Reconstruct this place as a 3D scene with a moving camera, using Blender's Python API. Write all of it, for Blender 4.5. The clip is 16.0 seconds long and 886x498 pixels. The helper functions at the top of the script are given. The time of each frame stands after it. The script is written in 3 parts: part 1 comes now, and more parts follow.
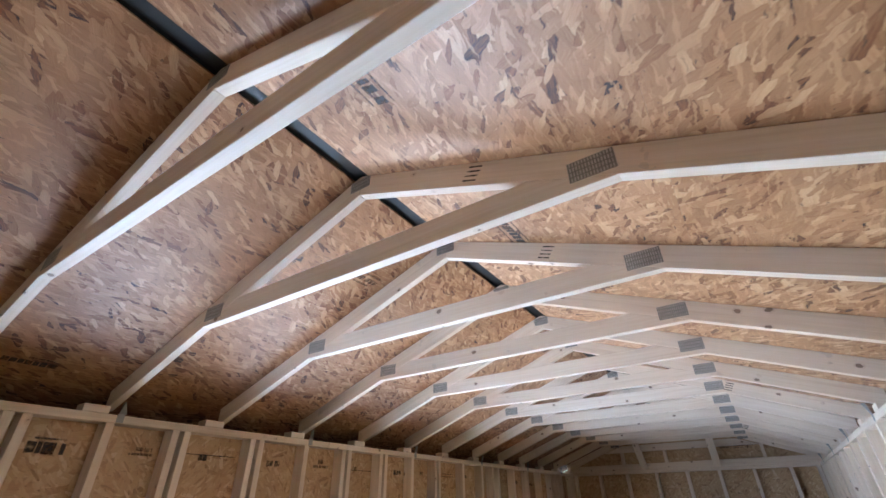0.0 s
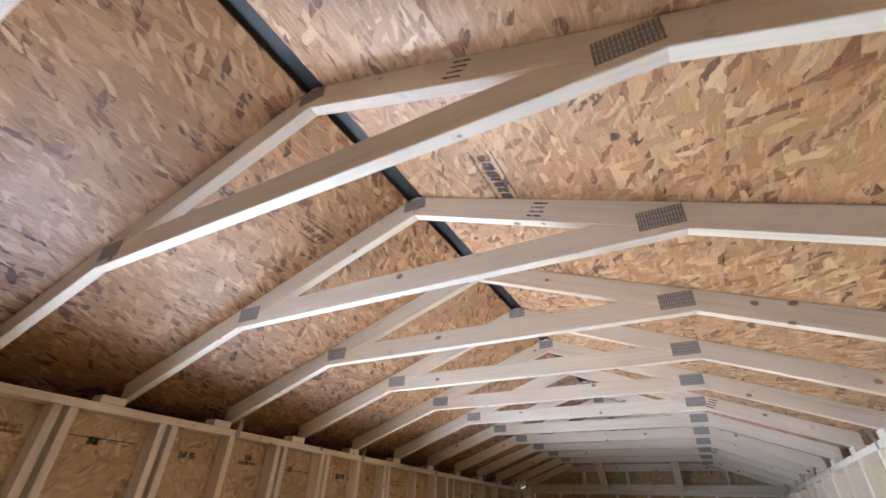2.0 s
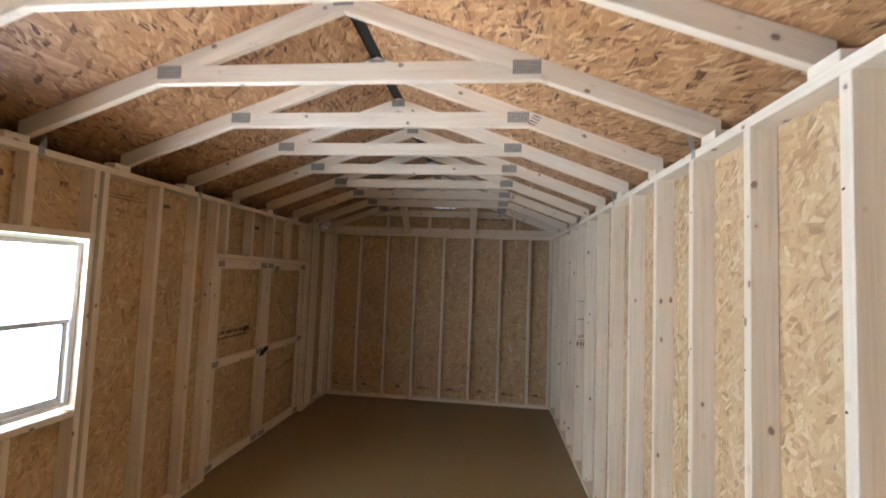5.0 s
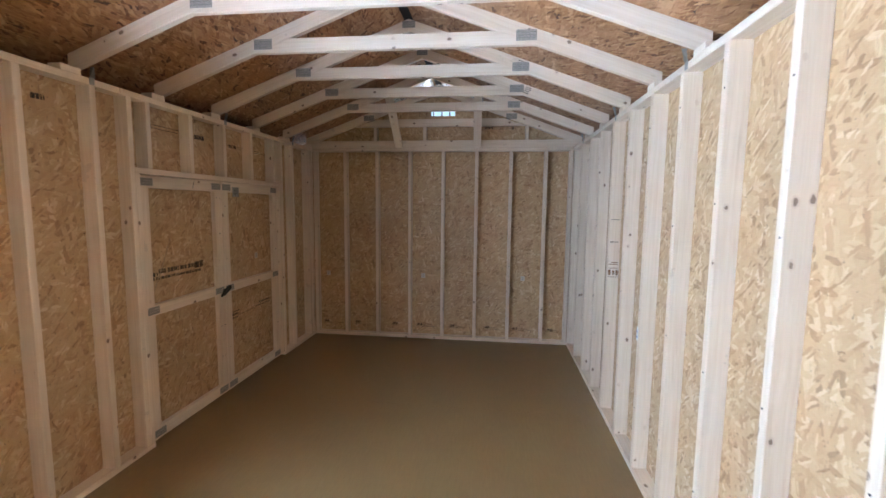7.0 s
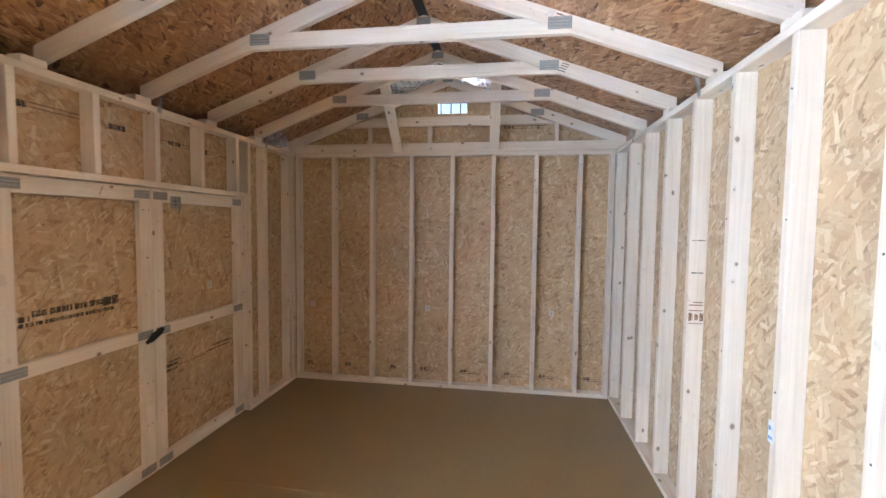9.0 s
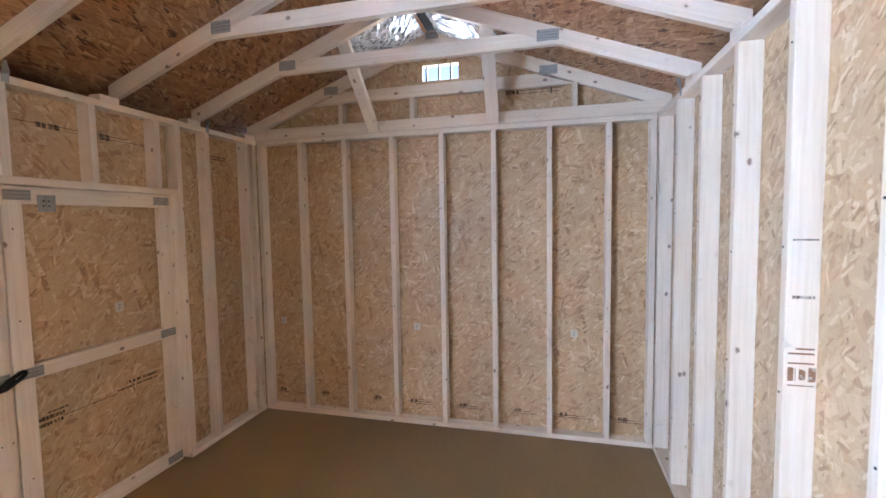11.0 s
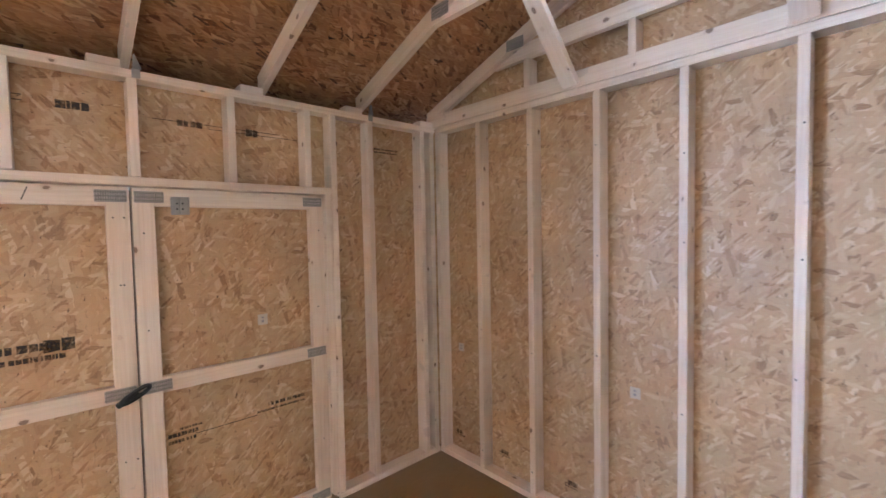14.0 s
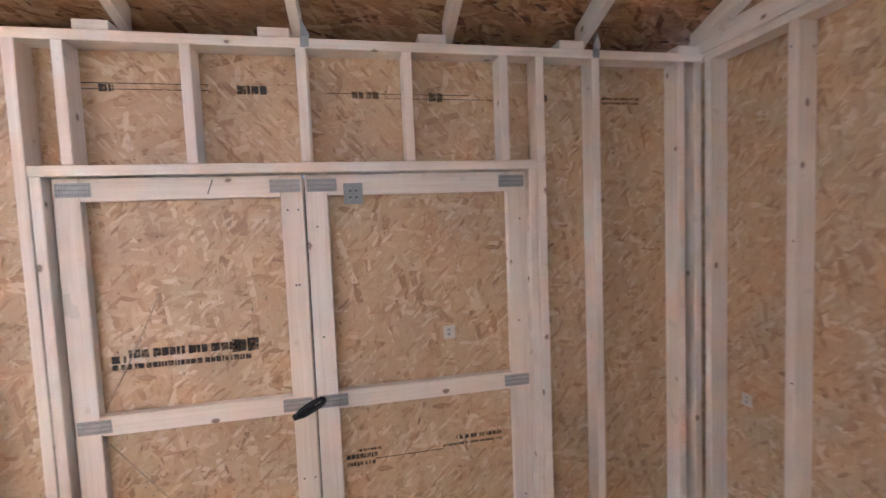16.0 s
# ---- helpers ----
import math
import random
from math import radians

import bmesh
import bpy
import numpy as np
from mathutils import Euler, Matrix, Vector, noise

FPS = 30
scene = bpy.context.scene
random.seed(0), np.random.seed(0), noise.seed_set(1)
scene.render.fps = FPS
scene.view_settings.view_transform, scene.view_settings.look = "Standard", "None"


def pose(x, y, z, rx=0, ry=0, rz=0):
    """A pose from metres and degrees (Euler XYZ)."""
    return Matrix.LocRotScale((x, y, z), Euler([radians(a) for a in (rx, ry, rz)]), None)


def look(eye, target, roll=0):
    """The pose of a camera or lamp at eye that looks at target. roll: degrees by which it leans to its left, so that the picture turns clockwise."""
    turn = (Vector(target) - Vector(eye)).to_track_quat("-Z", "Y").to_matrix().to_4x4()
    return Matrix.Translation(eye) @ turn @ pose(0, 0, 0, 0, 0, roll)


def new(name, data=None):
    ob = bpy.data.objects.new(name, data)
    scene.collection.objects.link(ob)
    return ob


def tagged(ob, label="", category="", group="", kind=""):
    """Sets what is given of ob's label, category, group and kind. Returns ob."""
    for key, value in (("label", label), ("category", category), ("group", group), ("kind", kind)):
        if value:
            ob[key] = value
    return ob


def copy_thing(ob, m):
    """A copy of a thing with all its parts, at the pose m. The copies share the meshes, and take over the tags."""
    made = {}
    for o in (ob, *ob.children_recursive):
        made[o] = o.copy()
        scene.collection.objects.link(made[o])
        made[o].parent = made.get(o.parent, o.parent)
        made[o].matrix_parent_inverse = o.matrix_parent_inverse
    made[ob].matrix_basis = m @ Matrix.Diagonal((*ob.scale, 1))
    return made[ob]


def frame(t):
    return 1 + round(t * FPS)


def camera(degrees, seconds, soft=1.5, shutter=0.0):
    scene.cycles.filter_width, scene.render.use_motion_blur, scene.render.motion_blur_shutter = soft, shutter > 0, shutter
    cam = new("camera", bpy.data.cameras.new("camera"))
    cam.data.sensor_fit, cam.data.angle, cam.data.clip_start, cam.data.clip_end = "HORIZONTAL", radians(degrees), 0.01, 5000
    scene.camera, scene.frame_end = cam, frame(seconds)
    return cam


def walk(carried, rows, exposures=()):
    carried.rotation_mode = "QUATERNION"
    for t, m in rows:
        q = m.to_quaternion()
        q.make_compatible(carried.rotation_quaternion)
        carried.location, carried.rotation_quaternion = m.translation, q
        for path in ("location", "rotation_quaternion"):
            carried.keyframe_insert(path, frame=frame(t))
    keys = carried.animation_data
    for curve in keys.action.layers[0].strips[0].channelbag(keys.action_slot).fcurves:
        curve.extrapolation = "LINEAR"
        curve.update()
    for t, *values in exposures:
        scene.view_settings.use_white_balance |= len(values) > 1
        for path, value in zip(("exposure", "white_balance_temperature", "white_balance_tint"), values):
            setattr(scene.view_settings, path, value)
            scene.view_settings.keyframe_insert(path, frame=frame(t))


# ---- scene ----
cam = camera(91.8, 16.0, shutter=0.35)
PATH = [
    (0, (-0.087, 0.066, 1.967), (-1.036, 1.498, 2.99), -0.8),
    (0.5, (-0.219, 0.138, 1.982), (-1.158, 1.558, 3.032), 1.1),
    (1, (-0.322, 0.18, 1.975), (-1.237, 1.607, 3.037), 2.1),
    (1.5, (-0.335, 0.261, 1.97), (-1.196, 1.717, 3.037), 1.9),
    (2, (-0.287, 0.441, 1.972), (-1.127, 1.914, 3.032), 2.4),
    (2.5, (-0.231, 0.606, 1.973), (-1.064, 2.09, 3.023), 3.7),
    (3, (-0.292, 0.75, 1.982), (-1.008, 2.307, 3.012), 4.1),
    (3.5, (-0.436, 0.91, 2.006), (-0.934, 2.563, 3.014), 3.8),
    (4, (-0.501, 1.082, 1.969), (-0.805, 2.88, 2.79), 2.8),
    (4.5, (-0.451, 1.343, 1.848), (-0.687, 3.287, 2.255), 2.7),
    (5, (-0.369, 1.555, 1.793), (-0.592, 3.539, 1.912), 2.2),
    (7.5, (-0.435, 2.73, 1.668), (-0.676, 4.705, 1.465), 0.5),
    (8, (-0.535, 3.001, 1.674), (-0.801, 4.976, 1.5), 2.6),
    (8.5, (-0.592, 3.212, 1.663), (-0.876, 5.187, 1.524), 2.7),
    (9, (-0.485, 3.468, 1.646), (-0.784, 5.442, 1.536), 0.7),
    (11.5, (-0.191, 4.63, 1.655), (-0.737, 6.549, 1.513), -1.1),
    (12, (-0.175, 4.818, 1.631), (-0.792, 6.714, 1.475), -1.1),
    (12.5, (-0.234, 5.064, 1.644), (-0.982, 6.912, 1.485), 0.3),
    (13, (-0.284, 5.243, 1.627), (-1.259, 6.983, 1.474), -0.1),
    (13.5, (-0.309, 5.494, 1.633), (-1.584, 7.03, 1.513), -1.0),
    (14, (-0.356, 5.619, 1.638), (-1.83, 6.968, 1.55), -1.1),
    (14.5, (-0.509, 5.734, 1.607), (-2.101, 6.943, 1.54), -0.7),
    (15, (-0.705, 5.827, 1.621), (-2.453, 6.797, 1.551), -0.6),
    (15.5, (-0.818, 5.919, 1.614), (-2.68, 6.645, 1.529), -1.1),
    (16, (-0.94, 6.1, 1.647), (-2.9, 6.48, 1.523), -2.3),
]
EXPOSURES = [(0.0, -0.4, 6000, 10), (2.0, -0.45, 6600, 10), (3.5, -0.5, 7300, 10), (5.0, -0.35, 7200, 10), (7.5, 0.62, 6000, 9), (9.0, 1.08, 6000, 9), (12.5, 1.58, 5350, 13), (14.5, 1.9, 5400, 13), (16.0, 2.05, 4700, 12)]
walk(cam, [(t, look(eye, target, roll)) for t, eye, target, roll in PATH], EXPOSURES)

# ---- plan (metres) ----
L, R, F, B = -2.69, 0.49, 7.695, -1.40      # inner faces of the studs: left, right, far, back
XC = (L + R) / 2
T, D = 0.038, 0.089                          # lumber: thickness and depth
PLATE0, PLATE1 = 2.332, 2.370                # top plate
SLOPE = 0.371
HEEL = 2.428                                 # underside of the rafters over the stud face
WINDOWS = ((0.72, 1.324, 0.967, 1.90), (1.91, 2.59, 0.967, 1.90), (3.12, 3.80, 0.967, 1.90))   # windows in the left wall: y0, y1, z0, z1
DOOR = (5.025, 6.845, 1.862)                 # double door: y0, y1, top

# ---- light ----
world = bpy.data.worlds.new("sky")
scene.world = world
world.use_nodes = True
wn = world.node_tree
sky = wn.nodes.new("ShaderNodeTexSky")
sky.sky_type, sky.sun_disc = "NISHITA", False
sky.sun_elevation, sky.sun_rotation = radians(34), radians(168)
wn.links.new(sky.outputs[0], wn.nodes["Background"].inputs[0])
wn.nodes["Background"].inputs[1].default_value = 0.15
sun_data = bpy.data.lights.new("sun", "SUN")
sun_data.energy, sun_data.angle, sun_data.color = 5.0, radians(0.6), (1, 0.95, 0.88)
sun = new("sun", sun_data)
sun.matrix_world = look((2.2, -10, 7), (0, 0, 0))


def opening_light(name, eye, target, width, height, watts, colour):
    data = bpy.data.lights.new(name, "AREA")
    data.shape, data.size, data.size_y, data.energy, data.color = "RECTANGLE", width, height, watts, colour
    ob = new(name, data)
    ob.matrix_world = look(eye, target)
    return ob


# daylight at the windows: the sky, and the glare of sunlit ground below them
opening_light("window_daylight", (L - 1.0, 1.6, 1.55), (R, 1.6, 0.85), 6.5, 2.3, 1750, (0.56, 0.755, 1.0))
opening_light("ground_glare", (L - 2.2, 2.2, -0.1), (L - 2.2, 2.2001, 2.0), 3.2, 5.5, 3000, (0.62, 0.77, 1.0))
opening_light("vent_daylight", (-1.06, F + 0.5, 2.85), (-1.06, 0, 2.75), 0.9, 0.6, 42, (0.85, 0.93, 1.0))


# ---- materials ----
class Nodes:
    """A short hand for node trees."""

    def __init__(self, name):
        self.mat = bpy.data.materials.new(name)
        self.mat.use_nodes = True
        self.tree = self.mat.node_tree
        self.bsdf = self.tree.nodes["Principled BSDF"]

    def add(self, kind, inputs=None, **props):
        n = self.tree.nodes.new(kind)
        for k, v in props.items():
            if k == "operation":
                n.operation = v
            elif k == "feature":
                n.feature = v
            elif k == "distance":
                n.distance = v
            elif k == "data_type":
                n.data_type = v
            elif k == "blend_type":
                n.blend_type = v
            elif k == "dims":
                n.voronoi_dimensions = v
            elif k == "ndims":
                n.noise_dimensions = v
        for k, v in (inputs or {}).items():
            self.put(n.inputs[k], v)
        return n

    def put(self, socket, v):
        if isinstance(v, bpy.types.NodeSocket):
            self.tree.links.new(v, socket)
        else:
            socket.default_value = v

    def math(self, op, a, b=0.0):
        return self.add("ShaderNodeMath", {0: a, 1: b}, operation=op).outputs[0]

    def vmath(self, op, a, b=(0, 0, 0)):
        return self.add("ShaderNodeVectorMath", {0: a, 1: b}, operation=op).outputs[0]

    def ramp(self, fac, stops):
        n = self.add("ShaderNodeValToRGB", {0: fac})
        e = n.color_ramp.elements
        while len(e) < len(stops):
            e.new(0.5)
        for el, (p, c) in zip(e, stops):
            el.position, el.color = p, (*c, 1) if len(c) == 3 else c
        return n.outputs[0]

    def mix(self, fac, a, b, blend="MIX"):
        n = self.add("ShaderNodeMix", None, data_type="RGBA", blend_type=blend)
        self.put(n.inputs[0], fac)
        self.put(n.inputs[6], a)
        self.put(n.inputs[7], b)
        return n.outputs[2]

    def noise(self, vec, scale, detail=3.0, rough=0.55):
        return self.add("ShaderNodeTexNoise", {"Vector": vec, "Scale": scale, "Detail": detail, "Roughness": rough}).outputs[0]

    def local(self, spread=37.0):
        """The object's own coordinates, shifted by chance from piece to piece."""
        co = self.add("ShaderNodeTexCoord").outputs["Object"]
        rnd = self.add("ShaderNodeObjectInfo").outputs["Random"]
        return self.vmath("ADD", co, self.add("ShaderNodeCombineXYZ", {0: self.math("MULTIPLY", rnd, spread), 1: self.math("MULTIPLY", rnd, spread * 0.61)}).outputs[0]), rnd

    def bump(self, height, strength=0.4, dist=0.002):
        n = self.add("ShaderNodeBump", {"Height": height, "Strength": strength, "Distance": dist})
        self.put(self.bsdf.inputs["Normal"], n.outputs[0])


def osb_material(name, tint, contrast=1.0, fine=1.0, dab=0.7, spread=2.0, slivers=0.66, fan=1.0):
    """Strand board: flakes of wood laid over one another at several angles."""
    n = Nodes(name)
    co, rnd = n.local()
    wobble = n.add("ShaderNodeTexNoise", {"Vector": co, "Scale": 14.0, "Detail": 2.0}).outputs["Color"]
    ragged = n.add("ShaderNodeTexNoise", {"Vector": co, "Scale": 75.0, "Detail": 2.0}).outputs["Color"]
    co = n.vmath("ADD", co, n.vmath("MULTIPLY", n.vmath("SUBTRACT", wobble, (0.5, 0.5, 0.5)), (0.018, 0.018, 0.0)))
    co = n.vmath("ADD", co, n.vmath("MULTIPLY", n.vmath("SUBTRACT", ragged, (0.5, 0.5, 0.5)), (0.009, 0.009, 0.0)))
    tone, height = None, None
    for turn, length, width, keep, seed in ((10, 8, 24, 0.0, 0), (62, 9, 27, 0.42, 3.1), (-34, 8, 24, 0.45, 7.7), (24, 12, 44, 0.55, 11.3), (-13, 9, 34, 0.5, 17.9), (97, 15, 40, 0.55, 23.3), (48, 18, 70, 0.6, 31.7)):
        m = n.add("ShaderNodeMapping", {"Vector": co, "Rotation": (0, 0, radians(turn * fan)), "Location": (seed, seed * 0.7, 0)})
        m2 = n.vmath("MULTIPLY", m.outputs[0], (length * fine * 0.85, width * fine * 1.1, 0.0))
        v = n.add("ShaderNodeTexVoronoi", {"Vector": m2, "Scale": 1.0, "Randomness": 1.0}, dims="2D", distance="CHEBYCHEV" if turn in (10, 24, -13) else "EUCLIDEAN")
        sep = n.add("ShaderNodeSeparateColor", {0: v.outputs["Color"]})
        streak = n.noise(n.vmath("MULTIPLY", m.outputs[0], (length * 1.5, width * 9, 1)), 1.0, 2.0)
        off = n.math("SUBTRACT", sep.outputs[0], 0.5)
        val = n.math("ADD", n.math("MULTIPLY", n.math("MULTIPLY", off, n.math("ABSOLUTE", off)), spread), 0.52)
        val = n.math("ADD", val, n.math("MULTIPLY", n.math("SUBTRACT", streak, 0.5), 0.55))
        val = n.math("SUBTRACT", val, n.math("MULTIPLY", n.math("POWER", v.outputs["Distance"], 3.0), 0.55))
        if tone is None:
            tone, height = val, sep.outputs[1]
        else:
            top = n.math("GREATER_THAN", sep.outputs[2], keep)
            near = n.math("LESS_THAN", v.outputs["Distance"], 0.50)
            top = n.math("MULTIPLY", top, near)
            a = n.add("ShaderNodeMix", {0: top, 2: tone, 3: val})
            tone = a.outputs[0]
            b = n.add("ShaderNodeMix", {0: top, 2: height, 3: n.math("ADD", sep.outputs[1], 0.4)})
            height = b.outputs[0]
    c = contrast
    mid = (0.53, 0.375, 0.235)

    def away(col):
        return tuple(max(0.01, (m + (k - m) * c) * t) for k, m, t in zip(col, mid, tint))

    col = n.ramp(tone, [(0.0, away((0.22, 0.125, 0.065))), (0.14, away((0.38, 0.235, 0.13))), (0.38, away((0.50, 0.345, 0.21))), (0.62, away((0.585, 0.43, 0.28))), (0.84, away((0.67, 0.53, 0.37))), (1.0, away((0.76, 0.65, 0.50)))])
    specks = n.noise(n.vmath("MULTIPLY", co, (30, 85, 1)), 1.0, 2.0, 0.6)
    dabs = n.noise(n.add("ShaderNodeMapping", {"Vector": n.vmath("MULTIPLY", co, (1.0, 1.0, 0.0)), "Rotation": (0, 0, 0.6), "Scale": (9, 62, 1)}).outputs[0], 1.0, 3.0, 0.55)
    col = n.mix(n.math("MULTIPLY", n.math("GREATER_THAN", dabs, dab), 0.42), col, tuple(v * t for v, t in zip((0.24, 0.13, 0.065), tint)) + (1,))
    sliver = n.noise(n.add("ShaderNodeMapping", {"Vector": n.vmath("MULTIPLY", co, (1.0, 1.0, 0.0)), "Rotation": (0, 0, -0.9), "Scale": (11, 75, 1), "Location": (5, 3, 0)}).outputs[0], 1.0, 2.0, 0.5)
    col = n.mix(n.math("MULTIPLY", n.math("GREATER_THAN", sliver, slivers), 0.55), col, tuple(v * t for v, t in zip((0.80, 0.66, 0.48), tint)) + (1,))
    col = n.mix(n.math("MULTIPLY", n.math("GREATER_THAN", specks, 0.70), 0.75), col, (0.09, 0.045, 0.022, 1))
    blotch = n.noise(co, 1.7, 3.0)
    col = n.mix(n.math("MULTIPLY", n.math("SUBTRACT", blotch, 0.3), 0.5), col, (0.33, 0.19, 0.10, 1), "MULTIPLY")
    n.put(n.bsdf.inputs["Base Color"], col)
    n.put(n.bsdf.inputs["Roughness"], n.math("ADD", n.math("MULTIPLY", tone, -0.22), 0.58))
    n.bump(n.math("ADD", height, n.math("MULTIPLY", specks, 0.6)), 0.55, 0.0016)
    return n.mat


def lumber_material(name, tint=(1, 1, 1)):
    """Pale spruce: grain along the length, a few knots, pencil-grey smudges."""
    n = Nodes(name)
    co, rnd = n.local(53.0)
    bend = n.noise(n.vmath("MULTIPLY", co, (1.2, 6, 6)), 1.0, 2.0)
    shifted = n.vmath("ADD", co, n.add("ShaderNodeCombineXYZ", {1: n.math("MULTIPLY", bend, 0.05), 2: n.math("MULTIPLY", bend, 0.04)}).outputs[0])
    grain = n.noise(n.vmath("MULTIPLY", shifted, (2.2, 95, 95)), 1.0, 3.0, 0.6)
    broad = n.noise(n.vmath("MULTIPLY", shifted, (1.1, 22, 22)), 1.0, 2.0)
    tone = n.math("ADD", n.math("MULTIPLY", grain, 0.55), n.math("MULTIPLY", broad, 0.45))
    t = tint
    col = n.ramp(tone, [(0.25, (0.64 * t[0], 0.52 * t[1], 0.40 * t[2])), (0.45, (0.755 * t[0], 0.65 * t[1], 0.53 * t[2])), (0.6, (0.81 * t[0], 0.715 * t[1], 0.605 * t[2])), (0.8, (0.85 * t[0], 0.77 * t[1], 0.675 * t[2]))])
    col = n.mix(n.math("MULTIPLY", rnd, 0.35), col, (0.90, 0.80, 0.68, 1), "MULTIPLY")
    v = n.add("ShaderNodeTexVoronoi", {"Vector": n.vmath("ADD", n.vmath("MULTIPLY", co, (9.0, 13.0, 13.0)), n.vmath("MULTIPLY", n.add("ShaderNodeTexNoise", {"Vector": co, "Scale": 60.0}).outputs["Color"], (0.12, 0.12, 0.12))), "Scale": 1.0}, dims="3D")
    pick = n.add("ShaderNodeSeparateColor", {0: v.outputs["Color"]}).outputs[0]
    knot = n.math("LESS_THAN", v.outputs["Distance"], n.math("MULTIPLY", n.math("GREATER_THAN", pick, 0.64), 0.128))
    halo = n.math("MULTIPLY", n.math("LESS_THAN", v.outputs["Distance"], 0.19), n.math("GREATER_THAN", pick, 0.64))
    col = n.mix(n.math("MULTIPLY", halo, 0.18), col, (0.36, 0.18, 0.07, 1))
    col = n.mix(n.math("MULTIPLY", knot, 0.72), col, (0.13, 0.055, 0.025, 1))
    smudge = n.noise(co, 4.0, 4.0, 0.65)
    col = n.mix(n.math("MULTIPLY", n.math("GREATER_THAN", smudge, 0.66), 0.2), col, (0.30, 0.25, 0.21, 1))
    n.put(n.bsdf.inputs["Base Color"], col)
    n.put(n.bsdf.inputs["Roughness"], n.math("ADD", n.math("MULTIPLY", grain, 0.2), 0.48))
    n.bump(n.math("ADD", grain, n.math("MULTIPLY", knot, -0.4)), 0.25, 0.001)
    return n.mat


def simple_material(name, colour, rough, metal=0.0, vary=0.15, scale=30.0, bump=0.1, trans=0.0):
    n = Nodes(name)
    co = n.add("ShaderNodeTexCoord").outputs["Object"]
    a = n.noise(co, scale, 4.0)
    b = n.noise(co, scale * 0.09, 3.0)
    f = n.math("ADD", n.math("MULTIPLY", a, 0.5), n.math("MULTIPLY", b, 0.5))
    n.put(n.bsdf.inputs["Base Color"], n.ramp(f, [(0.3, tuple(c * (1 - vary) for c in colour)), (0.7, tuple(min(1, c * (1 + vary)) for c in colour))]))
    n.put(n.bsdf.inputs["Roughness"], n.math("ADD", n.math("MULTIPLY", a, 0.2), rough - 0.1))
    n.bsdf.inputs["Metallic"].default_value = metal
    n.bsdf.inputs["Transmission Weight"].default_value = trans
    if bump:
        n.bump(a, bump, 0.001)
    return n.mat


def plate_material():
    """Galvanised truss plate with rows of punched teeth."""
    n = Nodes("galvanised_plate")
    co = n.add("ShaderNodeTexCoord").outputs["Object"]
    br = n.add("ShaderNodeTexBrick", {"Vector": co, "Scale": 1.0, "Mortar Size": 0.0022, "Brick Width": 0.0085, "Row Height": 0.017, "Color1": (0.62, 0.57, 0.51, 1), "Color2": (0.53, 0.49, 0.44, 1), "Mortar": (0.29, 0.26, 0.23, 1)})
    br.offset = 0.0
    s = n.noise(co, 60.0, 3.0)
    n.put(n.bsdf.inputs["Base Color"], n.mix(n.math("MULTIPLY", s, 0.5), br.outputs[0], (0.2, 0.19, 0.18, 1), "MULTIPLY"))
    n.bsdf.inputs["Metallic"].default_value = 0.2
    n.bsdf.inputs["Roughness"].default_value = 0.5
    n.bump(br.outputs[1], 0.5, 0.001)
    return n.mat


def floor_material():
    """Smooth tan floor decking with a dull coat."""
    n = Nodes("floor_deck")
    co = n.add("ShaderNodeTexCoord").outputs["Object"]
    a = n.noise(co, 2.2, 4.0)
    b = n.noise(n.vmath("MULTIPLY", co, (60, 9, 1)), 1.0, 4.0, 0.6)
    f = n.math("ADD", n.math("MULTIPLY", a, 0.6), n.math("MULTIPLY", b, 0.4))
    n.put(n.bsdf.inputs["Base Color"], n.ramp(f, [(0.3, (0.235, 0.145, 0.06)), (0.7, (0.29, 0.185, 0.082))]))
    n.put(n.bsdf.inputs["Roughness"], n.math("ADD", n.math("MULTIPLY", a, 0.25), 0.24))
    n.bump(b, 0.08, 0.001)
    return n.mat


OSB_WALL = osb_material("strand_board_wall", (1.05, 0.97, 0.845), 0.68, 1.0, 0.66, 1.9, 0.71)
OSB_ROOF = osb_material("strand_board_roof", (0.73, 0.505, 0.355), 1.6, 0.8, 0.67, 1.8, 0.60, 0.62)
LUMBER = lumber_material("spruce_lumber", (1.03, 1.01, 1.01))
PLATE = plate_material()
FLOOR = floor_material()


def ink_material(name, colour, cover):
    """Stamped ink, patchy where the wood did not take it."""
    n = Nodes(name)
    co = n.add("ShaderNodeTexCoord").outputs["Object"]
    patch = n.math("ADD", n.math("MULTIPLY", n.noise(co, 70.0, 3.0, 0.6), 0.6), n.math("MULTIPLY", n.noise(co, 17.0, 2.0), 0.4))
    n.put(n.bsdf.inputs["Base Color"], n.ramp(patch, [(0.3, colour), (0.7, tuple(c * 1.5 for c in colour))]))
    n.bsdf.inputs["Roughness"].default_value = 0.75
    n.put(n.bsdf.inputs["Alpha"], n.ramp(patch, [(0.45, (cover, cover, cover)), (0.68, (cover * 0.25,) * 3)]))
    return n.mat


INK = ink_material("black_ink", (0.04, 0.03, 0.026), 0.95)
INK_FADED = ink_material("faded_brown_ink", (0.10, 0.05, 0.028), 0.8)
INK_RED = ink_material("orange_ink", (0.26, 0.12, 0.055), 0.9)
BLACK = simple_material("black_felt", (0.012, 0.012, 0.013), 0.6)
STEEL = simple_material("galvanised_steel", (0.36, 0.35, 0.33), 0.45, metal=0.7)
BLACK_METAL = simple_material("black_painted_metal", (0.010, 0.010, 0.010), 0.6)
VINYL = simple_material("white_vinyl", (0.78, 0.78, 0.78), 0.35, vary=0.04)
RUBBER = simple_material("grey_gasket", (0.16, 0.16, 0.17), 0.6)
